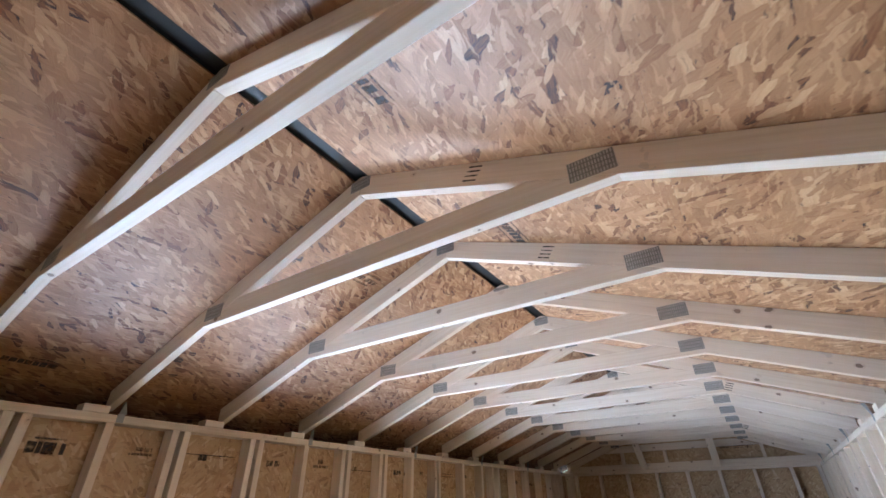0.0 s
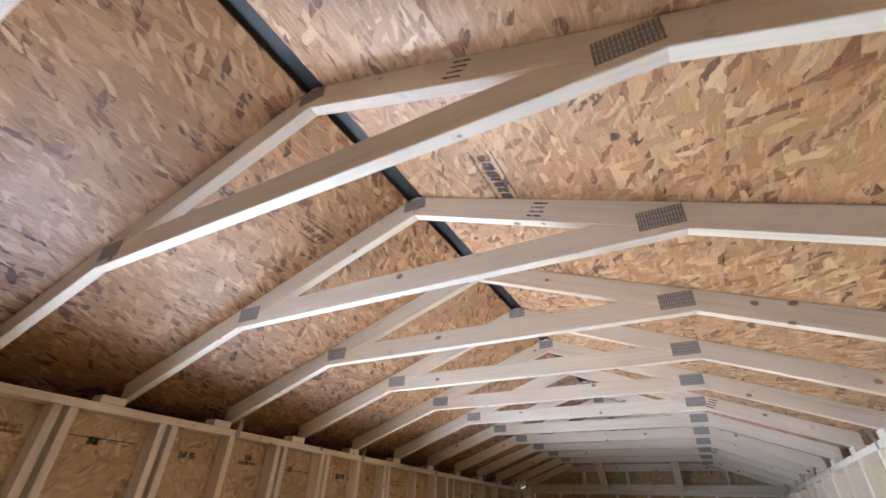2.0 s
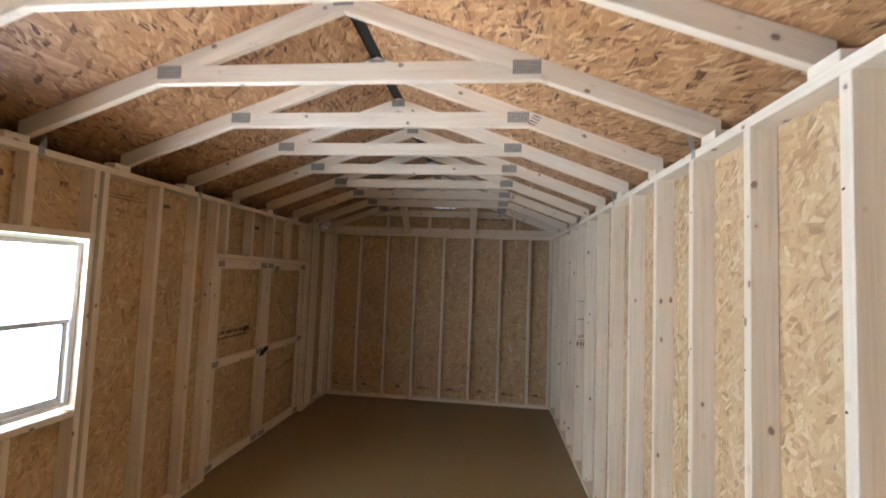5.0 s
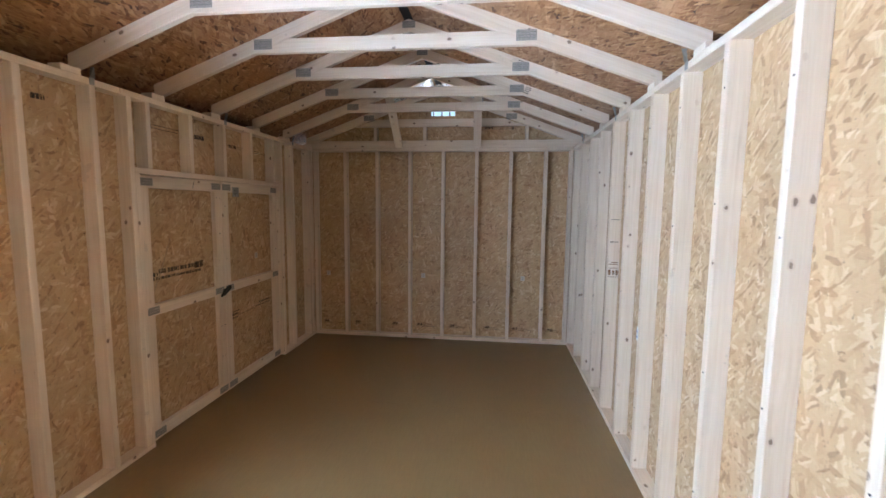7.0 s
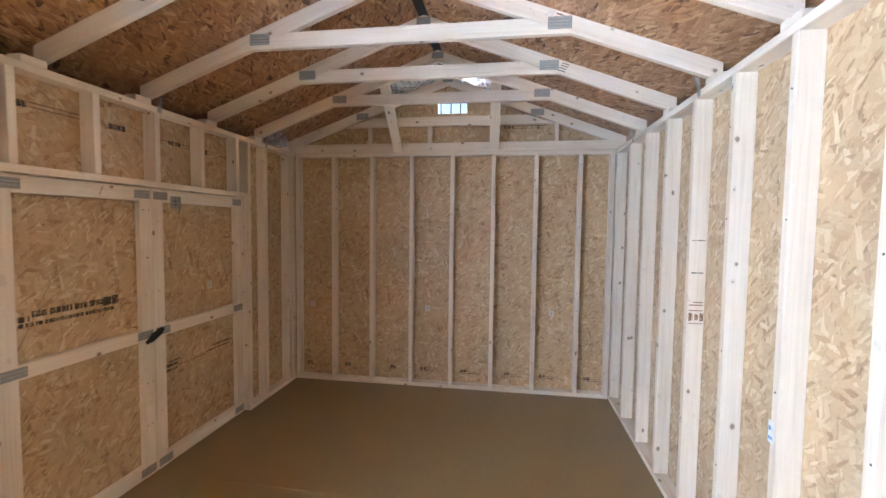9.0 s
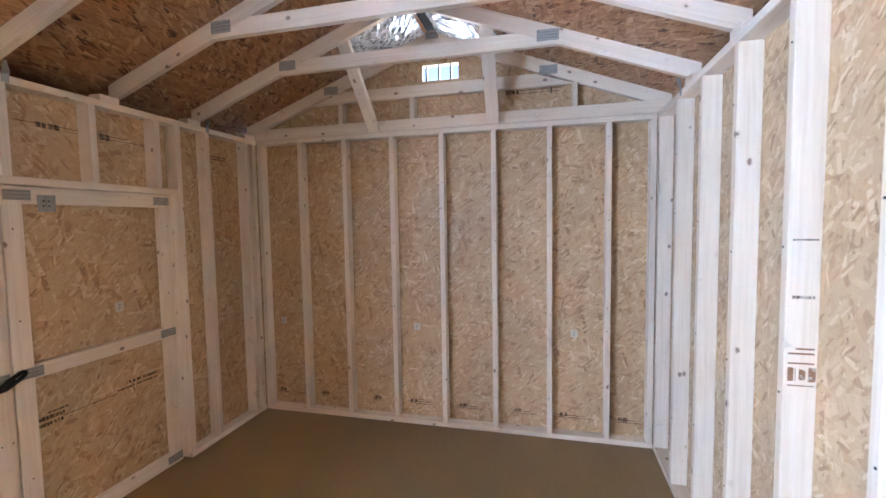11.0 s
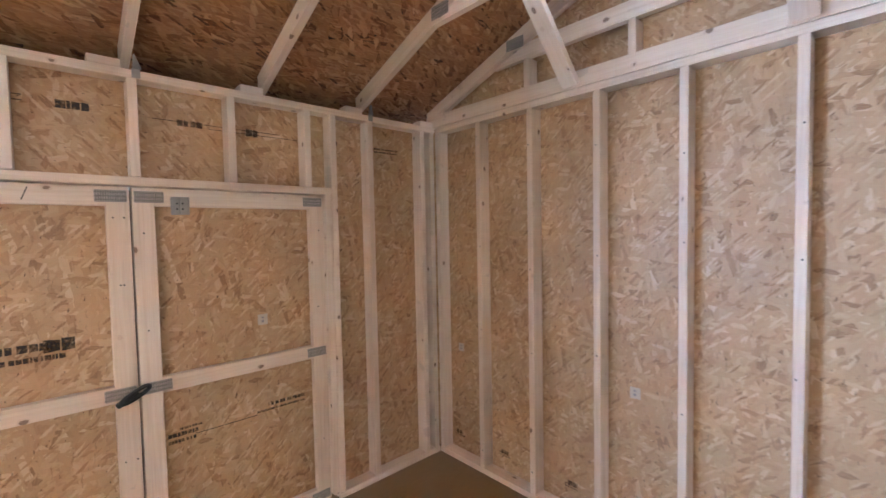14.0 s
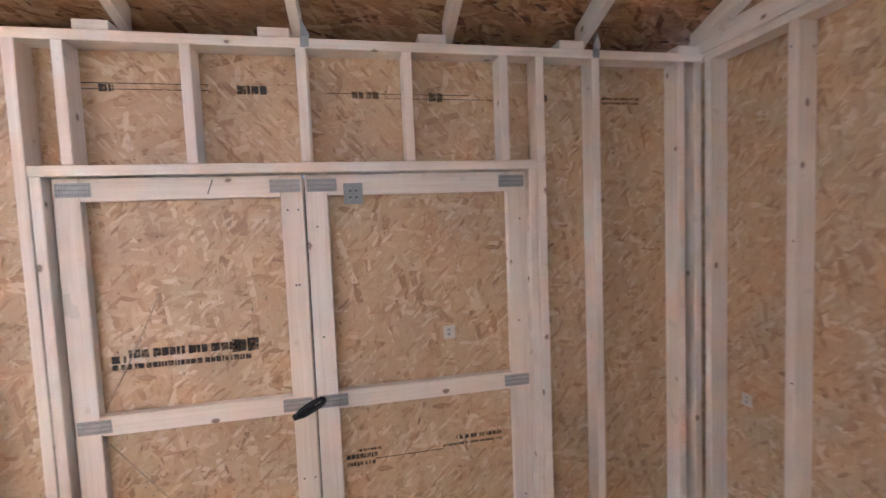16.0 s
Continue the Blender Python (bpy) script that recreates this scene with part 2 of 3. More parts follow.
PAPER = simple_material("white_paper", (0.78, 0.77, 0.74), 0.7, vary=0.05)
LABEL = simple_material("dull_label_paper", (0.60, 0.54, 0.45), 0.7, vary=0.1)
BLUE = simple_material("blue_print", (0.12, 0.25, 0.55), 0.6)
GREY_INK = simple_material("grey_print", (0.30, 0.30, 0.31), 0.7)
# near-black brown: the shade inside the eaves is put into the boards' colour
EAVE_SHADE = simple_material("eave_board_shade", (0.06, 0.04, 0.03), 0.8, vary=0.3)
GROUND = simple_material("pale_gravel", (0.42, 0.40, 0.36), 0.9, vary=0.3, scale=14, bump=0.4)
SIDING = simple_material("outer_siding", (0.45, 0.42, 0.37), 0.7)
GLASS = Nodes("window_glass")
GLASS.bsdf.inputs["Transmission Weight"].default_value = 1.0
GLASS.bsdf.inputs["Roughness"].default_value = 0.0
GLASS.bsdf.inputs["IOR"].default_value = 1.1
GLASS = GLASS.mat

# ---- building blocks ----
MESHES = {}


def box_mesh(name, sx, sy, sz, bevel, mat):
    key = (name, round(sx, 4), round(sy, 4), round(sz, 4), bevel, mat.name)
    if key not in MESHES:
        bm = bmesh.new()
        bmesh.ops.create_cube(bm, size=1.0, matrix=Matrix.Diagonal((sx, sy, sz, 1)))
        if bevel:
            bmesh.ops.bevel(bm, geom=bm.edges[:], offset=bevel, segments=1, affect="EDGES")
        me = bpy.data.meshes.new(name)
        bm.to_mesh(me)
        bm.free()
        me.materials.append(mat)
        MESHES[key] = me
    return MESHES[key]


def box(name, size, m, mat, parent=None, bevel=0.0025, label=""):
    """One piece, size along its own x, y, z, at the pose m in the world."""
    ob = new(name, box_mesh(name, *size, bevel, mat))
    ob.parent = parent
    ob.matrix_basis = (parent_world(parent).inverted() @ m) if parent else m
    return tagged(ob, label) if label else ob


def parent_world(ob):
    m = ob.matrix_basis.copy()
    while ob.parent:
        ob = ob.parent
        m = ob.matrix_basis @ m
    return m


def part(name, bm, mat, parent, label=""):
    me = bpy.data.meshes.new(name)
    bm.to_mesh(me)
    bm.free()
    me.materials.append(mat)
    ob = new(name, me)
    ob.parent = parent
    return tagged(ob, label) if label else ob


def root(name, label, category, kind="", group="", m=None):
    ob = new(name)
    ob.empty_display_size = 0.1
    if m:
        ob.matrix_basis = m
    return tagged(ob, label, category, group, kind)


def frame_pose(x, y, z, along, up):
    """A pose whose own x runs along one way and whose own y runs the other way."""
    a, b = Vector(along).normalized(), Vector(up).normalized()
    c = a.cross(b)
    m = Matrix((a, b, c)).transposed().to_4x4()
    m.translation = (x, y, z)
    return m


X, Y, Z = (1, 0, 0), (0, 1, 0), (0, 0, 1)


def stud(parent, x, y, z0, z1, face, name="stud", width=T, depth=D):
    """An upright; face is the way in which its narrow face looks. x, y: the middle of that narrow face."""
    f = Vector(face)
    side = Vector(Z).cross(f)
    c = Vector((x, y, (z0 + z1) / 2)) - f * depth / 2
    return box(name, (z1 - z0, width, depth), frame_pose(*c, Z, side), LUMBER, parent)


def board(name, parent, a, b, across, width, thick, mat=None, label=""):
    """A board from a to b; across: the way of its width."""
    a, b = Vector(a), Vector(b)
    return box(name, ((b - a).length, width, thick), frame_pose(*((a + b) / 2), b - a, across), mat or LUMBER, parent, label=label)


def sheet(parent, origin, along, up, w, h, mat, thick=0.011, name="strand_board"):
    """A panel whose inner face starts at origin and spans w along and h up."""
    a, b = Vector(along).normalized(), Vector(up).normalized()
    c = a.cross(b)
    p = Vector(origin) + a * w / 2 + b * h / 2 - c * thick / 2
    # keep the grain along the panel's longer side
    if h > w:
        return box(name, (h, w, thick), frame_pose(*p, b, -a), mat, parent, bevel=0.0012)
    return box(name, (w, h, thick), frame_pose(*p, a, b), mat, parent, bevel=0.0012)


def bars(name, parent, origin, along, up, rows, mat, seed, label=""):
    """Unreadable print: rows of (offset along, offset up, length, height) filled with short dashes."""
    r = random.Random(seed)
    a, b = Vector(along).normalized(), Vector(up).normalized()
    c = a.cross(b)
    bm = bmesh.new()
    for u0, v0, length, height in rows:
        u = u0
        while u < u0 + length:
            w = min(r.choice((0.35, 0.6, 0.7, 0.8, 0.95)) * height, u0 + length - u)
            if w < 0.002:
                break
            if height < 0.007:
                w = min(length, u0 + length - u)
            s = height * 0.12 if height >= 0.007 else 0
            q = [Vector(origin) + a * uu + b * vv + c * 0.0008 for uu, vv in ((u, v0), (u + w, v0 + r.uniform(0, s)), (u + w, v0 + height - r.uniform(0, s)), (u, v0 + height))]
            bm.faces.new([bm.verts.new(p) for p in q])
            u += w + height * r.choice((0.09, 0.12, 0.16, 0.4))
    ob = part(name, bm, mat, parent, label)
    ob.matrix_basis = parent_world(parent).inverted()
    return ob


# ---- ground and floor ----
bm = bmesh.new()
bmesh.ops.create_grid(bm, x_segments=8, y_segments=8, size=1500)
ground = part("ground", bm, GROUND, None)
ground.location.z = -0.25
tagged(ground, "pale gravel ground outside around the shed", "ground", kind="structure")

floor = root("floor", "smooth tan wooden floor decking, bare and swept", "floor", "structure")
SEAMS = [B - D, 1.0, 3.44, 5.88, F + D]
for y0, y1 in zip(SEAMS, SEAMS[1:]):
    box("deck_sheet", (R - L + 2 * D, y1 - y0 - 0.0008, 0.02), pose(XC, (y0 + y1) / 2, -0.01), FLOOR, floor, bevel=0.0004)
box("skid", (R - L + 2 * D, F - B + 2 * D, 0.2), pose(XC, (F + B) / 2, -0.125), SIDING, floor)

# ---- left wall ----
wall_left = root("wall_left", "unfinished side wall of pale studs over strand board sheathing", "wall", "structure")
NI = (1, 0, 0)
for y in (-1.3, -0.99, -0.585, -0.18, 0.225):
    stud(wall_left, L, y, T, PLATE0, NI)
for y in (4.32, 4.715, DOOR[0] - 0.066, DOOR[1] + 0.042, 7.148, 7.575, 7.664):
    stud(wall_left, L, y, T, PLATE0, NI)
for w0, w1, z0, z1 in WINDOWS:
    mid = (w0 + w1) / 2
    for y in (w0 - 0.085, w1 + 0.085):
        stud(wall_left, L, y, T, PLATE0, NI)
    for y in (w0 - 0.021, w1 + 0.021):
        stud(wall_left, L, y, T, z1 + 0.02, NI, "trimmer")
        stud(wall_left, L, y, z1 + 0.021 + T, PLATE0, NI, "cripple")
    stud(wall_left, L, mid, z1 + T + 0.021, PLATE0, NI, "cripple")
    stud(wall_left, L, mid, T, z0 - T - 0.021, NI, "cripple")
    board("window_header", wall_left, (L - D / 2, w0 - 0.042, z1 + T / 2 + 0.02), (L - D / 2, w1 + 0.042, z1 + T / 2 + 0.02), X, D, T)
    board("window_sill_plate", wall_left, (L - D / 2, w0, z0 - T / 2 - 0.02), (L - D / 2, w1, z0 - T / 2 - 0.02), X, D, T)
# over the door
for y in (5.105, 5.51, 5.915, 6.322, 6.727):
    stud(wall_left, L, y, DOOR[2] + T + 0.002, PLATE0, NI, "cripple")
board("door_header", wall_left, (L - D / 2, DOOR[0] - 0.045, DOOR[2] + T / 2), (L - D / 2, DOOR[1] + 0.021, DOOR[2] + T / 2), X, D, T)
for y in (DOOR[0] - 0.0255, DOOR[1] + 0.0015):
    stud(wall_left, L - 0.003, y, T, DOOR[2], NI, "trimmer", width=0.036, depth=D - 0.003)
CUTS = [B - D, 2.45, 4.9, F]
for a, b in zip(CUTS, CUTS[1:]):
    board("top_plate", wall_left, (L - D / 2, a + 0.001, (PLATE0 + PLATE1) / 2), (L - D / 2, b - 0.001, (PLATE0 + PLATE1) / 2), X, D, T)
for a, b in ((B - D, 2.45), (2.452, DOOR[0] - 0.01), (DOOR[1] + 0.02, F)):
    board("bottom_plate", wall_left, (L - D / 2, a, T / 2), (L - D / 2, b, T / 2), X, D, T)
SX = L - D
panels = [(B - D, -0.178, 0, PLATE1), (-0.178, WINDOWS[0][0] - 0.018, 0, PLATE1), (WINDOWS[0][1] + 0.018, WINDOWS[1][0] - 0.018, 0, PLATE1), (WINDOWS[1][1] + 0.018, WINDOWS[2][0] - 0.018, 0, PLATE1), (WINDOWS[2][1] + 0.018, DOOR[0] - 0.028, 0, PLATE1),
          (DOOR[0] - 0.028, 5.914, DOOR[2], PLATE1), (5.914, DOOR[1] + 0.018, DOOR[2], PLATE1), (DOOR[1] + 0.018, F + D + 0.011, 0, PLATE1)]
for w0, w1, z0, z1 in WINDOWS:
    panels += [(w0 - 0.018, w1 + 0.018, 0, z0 - 0.02), (w0 - 0.018, w1 + 0.018, z1 + 0.02, PLATE1)]
for y0, y1, z0, z1 in panels:
    sheet(wall_left, (SX, y0, z0), Y, Z, y1 - y0, z1 - z0, OSB_WALL)

# ---- right wall ----
wall_right = root("wall_right", "unfinished side wall of pale studs over strand board, lit by daylight", "wall", "structure")
NR = (-1, 0, 0)
RIGHT0 = 7.228
stud(wall_right, R, 7.664, T, PLATE0, NR)
for k in range(0, 21):
    stud(wall_right, R, RIGHT0 - 0.412 * k, T, PLATE0, NR)
STAMPED_Y = RIGHT0 - 0.412 * 3
for a, b in zip(CUTS, CUTS[1:]):
    board("top_plate", wall_right, (R + D / 2, a + 0.001, (PLATE0 + PLATE1) / 2), (R + D / 2, b - 0.001, (PLATE0 + PLATE1) / 2), X, D, T)
    board("bottom_plate", wall_right, (R + D / 2, a + 0.001, T / 2), (R + D / 2, b - 0.001, T / 2), X, D, T)
ys = [B - D, -0.188, 1.048, 2.284, 3.52, 4.756, 5.992, F + D + 0.011]
for a, b in zip(ys, ys[1:]):
    sheet(wall_right, (R + D, b, 0), (0, -1, 0), Z, b - a, PLATE1, OSB_WALL)

# ---- far wall and gable ----
wall_far = root("wall_far", "unfinished end wall of evenly spaced studs over strand board", "wall", "structure")
NF = (0, -1, 0)
FAR_STUDS = (-2.275, -1.866, -1.452, -1.042, -0.636, -0.228, 0.180)
for x in (L + 0.022, *FAR_STUDS, R - 0.022):
    stud(wall_far, x, F, T, PLATE0, NF)
board("top_plate", wall_far, (L, F + D / 2, (PLATE0 + PLATE1) / 2), (R, F + D / 2, (PLATE0 + PLATE1) / 2), Y, D, T)
board("bottom_plate", wall_far, (L, F + D / 2, T / 2), (R, F + D / 2, T / 2), Y, D, T)
xs = [L - D, -1.452, -0.228, R + D]
for a, b in zip(xs, xs[1:]):
    sheet(wall_far, (a, F + D, 0), X, Z, b - a, PLATE1, OSB_WALL)


def rafter_under(x):
    return HEEL + SLOPE * (min(x, 2 * XC - x) - L)


RV = D * math.sqrt(1 + SLOPE ** 2)           # upright depth of a rafter


def gable(parent, y, sign, hole=None):
    """Gable sheathing as one solid with a hole for the vent."""
    top0 = rafter_under(L - D) + RV
    apex = rafter_under(XC) + RV
    outline = [(L - D, PLATE1 + 0.002), (R + D, PLATE1 + 0.002), (R + D, top0), (XC, apex), (L - D, top0)]
    bm = bmesh.new()
    if hole:
        x0, x1, z0, z1 = hole
        base = PLATE1 + 0.002

        def roof(x):
            return rafter_under(x) + RV
        polys = [[(L - D, base), (x0, base), (x0, roof(x0)), (L - D, top0)], [(x1, base), (R + D, base), (R + D, top0), (x1, roof(x1))],
                 [(x0, base), (x1, base), (x1, z0), (x0, z0)], [(x0, z1), (x1, z1), (x1, roof(x1)), (XC, apex), (x0, roof(x0))]]
    else:
        polys = [outline]
    for p in polys:
        f = bm.faces.new([bm.verts.new((x, z, 0)) for x, z in p])
    bmesh.ops.remove_doubles(bm, verts=bm.verts[:], dist=0.0005)
    r = bmesh.ops.extrude_face_region(bm, geom=bm.faces[:])
    bmesh.ops.translate(bm, verts=[v for v in r["geom"] if isinstance(v, bmesh.types.BMVert)], vec=(0, 0, sign * 0.011))
    bmesh.ops.recalc_face_normals(bm, faces=bm.faces[:])
    ob = part("gable_sheathing", bm, OSB_WALL, parent)
    ob.matrix_basis = Matrix(((1, 0, 0, 0), (0, 0, -1, y), (0, 1, 0, 0), (0, 0, 0, 1)))
    return ob


VENT = (-1.205, -0.915, 2.760, 2.886)
gable(wall_far, F + D, -1, VENT)
for x in (-1.885, -1.272, -0.662, -0.052):
    top = rafter_under(x)
    if -1.9 < x < -0.3:
        top = 2.622
    stud(wall_far, x, F + 0.003, PLATE1 + D, min(top, rafter_under(x)) + 0.0, NF, "gable_stud", depth=D - 0.005)

vent = root("gable_vent", "small bright gable vent with dark upright bars", "vent", "structure")
for x in (VENT[0] + 0.028, (VENT[0] + VENT[1]) / 2 - 0.016, VENT[1] - 0.065):
    box("bar", (0.015, 0.02, VENT[3] - VENT[2]), pose(x, F + D + 0.02, (VENT[2] + VENT[3]) / 2), RUBBER, vent)
for z in (VENT[2], VENT[3]):
    box("rim", (VENT[1] - VENT[0] + 0.03, 0.03, 0.014), pose((VENT[0] + VENT[1]) / 2, F + D + 0.028, z), VINYL, vent)

# ---- back wall, behind the walk ----
wall_back = root("wall_back", "plain end wall of studs over strand board", "wall", "structure")
for x in (L + 0.022, *FAR_STUDS, R - 0.022):
    stud(wall_back, x, B, T, PLATE0, (0, 1, 0))
board("top_plate", wall_back, (L, B - D / 2, (PLATE0 + PLATE1) / 2), (R, B - D / 2, (PLATE0 + PLATE1) / 2), Y, D, T)
board("bottom_plate", wall_back, (L, B - D / 2, T / 2), (R, B - D / 2, T / 2), Y, D, T)
for x0, x1 in zip(xs, xs[1:]):
    sheet(wall_back, (x1, B - D, 0), (-1, 0, 0), Z, x1 - x0, PLATE1, OSB_WALL)
gable(wall_back, B - D, 1)

# ---- roof ----
roof_l, roof_r = root("roof_left", "roof slope of orange-brown strand board sheets", "roof", "structure"), root("roof_right", "roof slope of orange-brown strand board sheets", "roof", "structure")
GAP = 0.035
run = math.hypot(1, SLOPE)
for ob, s in ((roof_l, 1), (roof_r, -1)):
    edges = [B - 0.3, -0.82, 1.613, 4.052, 6.49, F + 0.3]
    for row, (w0, w1) in enumerate(((-0.36, 0.60), (0.60, (XC - L - GAP) * run))):
        off = [B - 0.3, 0.394, 2.833, 5.271, F + 0.3] if row else edges
        for a, b in zip(off, off[1:]):
            up = Vector((s, 0, SLOPE)).normalized()
            foot = Vector((L if s > 0 else R, 0, HEEL + RV + 0.001))
            o = foot + up * w0
            if s > 0:
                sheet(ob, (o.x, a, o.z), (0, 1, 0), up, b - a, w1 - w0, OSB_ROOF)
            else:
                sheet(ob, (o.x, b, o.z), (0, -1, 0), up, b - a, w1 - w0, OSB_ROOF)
# along both sides: unseen cover added against daylight in the seams, boxed eaves
for s, x in ((1, L), (-1, R)):
    up = Vector((s, 0, SLOPE)).normalized()
    mid = Vector((x, (F + B) / 2, HEEL + RV + 0.001)) + up * 0.70
    nrm = Vector((-s * SLOPE, 0, 1)).normalized()
    top = root("shingles", "dark unseen cover added over the roof sheets against daylight", "shingles", "structure")
    box("shingle_layer", (F - B + 0.7, 2.14, 0.008), frame_pose(*(mid + nrm * 0.019), (0, s, 0), -up), BLACK, top, bevel=0)
    # eave box over the plate's gap, coloured near black for the shade in it
    eave = root("eave", "boxed eave of boards outside the top plate", "eave", "structure")
    board("fascia", eave, (x - s * 0.33, B - 0.3, 2.36), (x - s * 0.33, F + 0.3, 2.36), Z, 0.16, 0.02, EAVE_SHADE)
    board("soffit", eave, (x - s * 0.215, B - 0.3, 2.29), (x - s * 0.215, F + 0.3, 2.29), X, 0.24, 0.012, EAVE_SHADE)
    board("plate_top_cover", eave, (x - s * 0.115, B - 0.3, 2.31), (x - s * 0.115, F + 0.3, 2.31), Z, 0.09, 0.012, EAVE_SHADE)
ridge = root("ridge_vent", "black ridge vent strip along the roof's peak", "vent", "structure")
box("felt_strip", (F - B + 0.5, 0.16, 0.012), pose(XC, (F + B) / 2, rafter_under(XC) + RV + 0.012, 0, 0, 90), BLACK, ridge)
# unseen strips added above the ridge, completing the cover against daylight
for s in (1, -1):
    box("shingle_cap", (F - B + 0.7, 0.35, 0.01), pose(XC + s * 0.15, (F + B) / 2, rafter_under(XC) + RV - 0.01) @ pose(0, 0, 0, 0, s * math.degrees(math.atan(SLOPE)), 0) @ pose(0, 0, 0.045, 0, 0, 90), BLACK, ridge)

# ---- trusses ----
TIE0, TIE1 = 2.675, 2.764


def profile(name, parent, pts, mat, y0, y1, bevel=0.002, label=""):
    """A flat upright piece: an outline in x and z, from y0 to y1, with its length along its own x."""
    pts = [Vector((x, z)) for x, z in pts]
    a = (pts[1] - pts[0]).normalized()
    c = sum(pts, Vector((0, 0))) / len(pts)
    bm = bmesh.new()
    vs = [bm.verts.new(((p - c).dot(a), (p - c).dot(Vector((-a.y, a.x))), -(y1 - y0) / 2)) for p in pts]
    f = bm.faces.new(vs)
    r = bmesh.ops.extrude_face_region(bm, geom=[f])
    bmesh.ops.translate(bm, verts=[v for v in r["geom"] if isinstance(v, bmesh.types.BMVert)], vec=(0, 0, y1 - y0))
    bmesh.ops.recalc_face_normals(bm, faces=bm.faces[:])
    bmesh.ops.bevel(bm, geom=bm.edges[:], offset=bevel, segments=1, affect="EDGES")
    ob = part(name, bm, mat, parent, label)
    ob.matrix_basis = frame_pose(c.x, (y0 + y1) / 2, c.y, (a.x, 0, a.y), (-a.y, 0, a.x))
    return ob


def truss(parent, gable_end=False):
    """Two rafters and a collar tie in one plane, joined by toothed plates; its near face at y = 0."""
    xl = L - D + 0.002
    xi = L + (TIE0 - HEEL) / SLOPE            # where the tie's underside meets the rafter's
    u = rafter_under
    here = parent_world(parent)
    low = max(u(xl), PLATE1 + 0.002)
    for s in (1, -1):
        def fl(p):
            return [(x if s > 0 else 2 * XC - x, z) for x, z in (p if s > 0 else p[::-1])]
        profile("rafter", parent, fl([(xl, low), (XC - 0.0004, u(XC)), (XC - 0.0004, u(XC) + RV), (xl, u(xl) + RV)]), LUMBER, 0, T)
    # the tie ends on the rafters' slope
    e = 0.0
    x2 = L + (TIE1 - HEEL) / SLOPE
    profile("collar_tie", parent, [(xi + e, TIE0), (2 * XC - xi - e, TIE0), (2 * XC - x2 - e, TIE1), (x2 + e, TIE1)], LUMBER, 0.0005, T - 0.0005)
    ang = math.degrees(math.atan(SLOPE))
    for y in (-0.0008, T + 0.0008):
        for s in (1, -1):
            x = xi + 0.06 if s > 0 else 2 * XC - xi - 0.06
            box("tooth_plate", (0.125, 0.065, 0.0016), here @ frame_pose(x, y, (TIE0 + TIE1) / 2 + 0.012, X, Z), PLATE, parent, bevel=0, label="grey galvanised toothed plate")
        box("peak_plate", (0.10, 0.052, 0.0016), here @ frame_pose(XC, y, u(XC) + 0.052, X, Z), PLATE, parent, bevel=0, label="grey galvanised toothed plate")


NEAR = [7.10 - 0.6096 * k for k in range(0, 14)]
base = root("roof_truss", "pale spruce roof truss with collar tie and steel plates", "roof truss", group="roof trusses", m=pose(0, NEAR[0], 0))
truss(base)
trusses = [base] + [copy_thing(base, pose(0, y, 0)) for y in NEAR[1:]]
end_truss = copy_thing(base, pose(0, F + 0.003, 0))
tagged(end_truss, "pale spruce end truss against the gable sheathing", "roof truss", "roof trusses")
box("bottom_chord", (R - L + 2 * D - 0.004, D - 0.002, T), frame_pose(XC, F + T / 2 - 0.003, PLATE1 + D / 2 + 0.001, X, Z), LUMBER, end_truss)
for o in end_truss.children:
    if o.name.startswith("collar_tie"):
        o.matrix_basis = Matrix.Translation((0, 0, -0.052)) @ o.matrix_basis @ Matrix.Diagonal((1.12, 1, 1, 1))
back_truss = copy_thing(base, pose(0, B - 0.06, 0))

# blocks beside the rafters' feet and metal ties at every other foot
def foot_block(x, y, s):
    b = box("foot_block", (0.115, D * 0.9, 0.036), frame_pose(x, y - 0.06, PLATE1 + 0.019, Y, X), LUMBER)
    tagged(b, "short offcut of lumber on the top plate beside a rafter", "wood block", "foot blocks")


def tie_clip(x, y, s):
    """A bent galvanised clip that holds a rafter's foot to the plate."""
    ob = root("rafter_tie", "galvanised steel clip at a rafter's foot on the plate", "bracket", group="rafter ties")
    y = y + T
    box("lower_leg", (0.032, 0.0016, 0.04), pose(x + s * 0.0015, y + 0.014, PLATE1 - 0.014, 0, 0, 90), STEEL, ob, bevel=0)
    bm = bmesh.new()
    pts = [(0.0, 0.0, 0.0), (0.0, 0.035, 0.0), (s * 0.028, 0.004, 0.055), (s * 0.008, 0.002, 0.055)]
    f = bm.faces.new([bm.verts.new(p) for p in pts])
    r = bmesh.ops.extrude_face_region(bm, geom=[f])
    bmesh.ops.translate(bm, verts=[v for v in r["geom"] if isinstance(v, bmesh.types.BMVert)], vec=(s * 0.0016, 0.0016, 0))
    bmesh.ops.recalc_face_normals(bm, faces=bm.faces[:])
    leg = part("upper_leg", bm, STEEL, ob)
    leg.location = (x + s * 0.001, y + 0.001, PLATE1 + 0.006)


for k, y in enumerate(NEAR):
    for x, s in ((L - D / 2, 1), (R + D / 2, -1)):
        foot_block(x, y, s)
        if k % 2 == 0:
            tie_clip(L if s > 0 else R, y, s)
foot_block(L - D / 2, F - 0.01, 1)

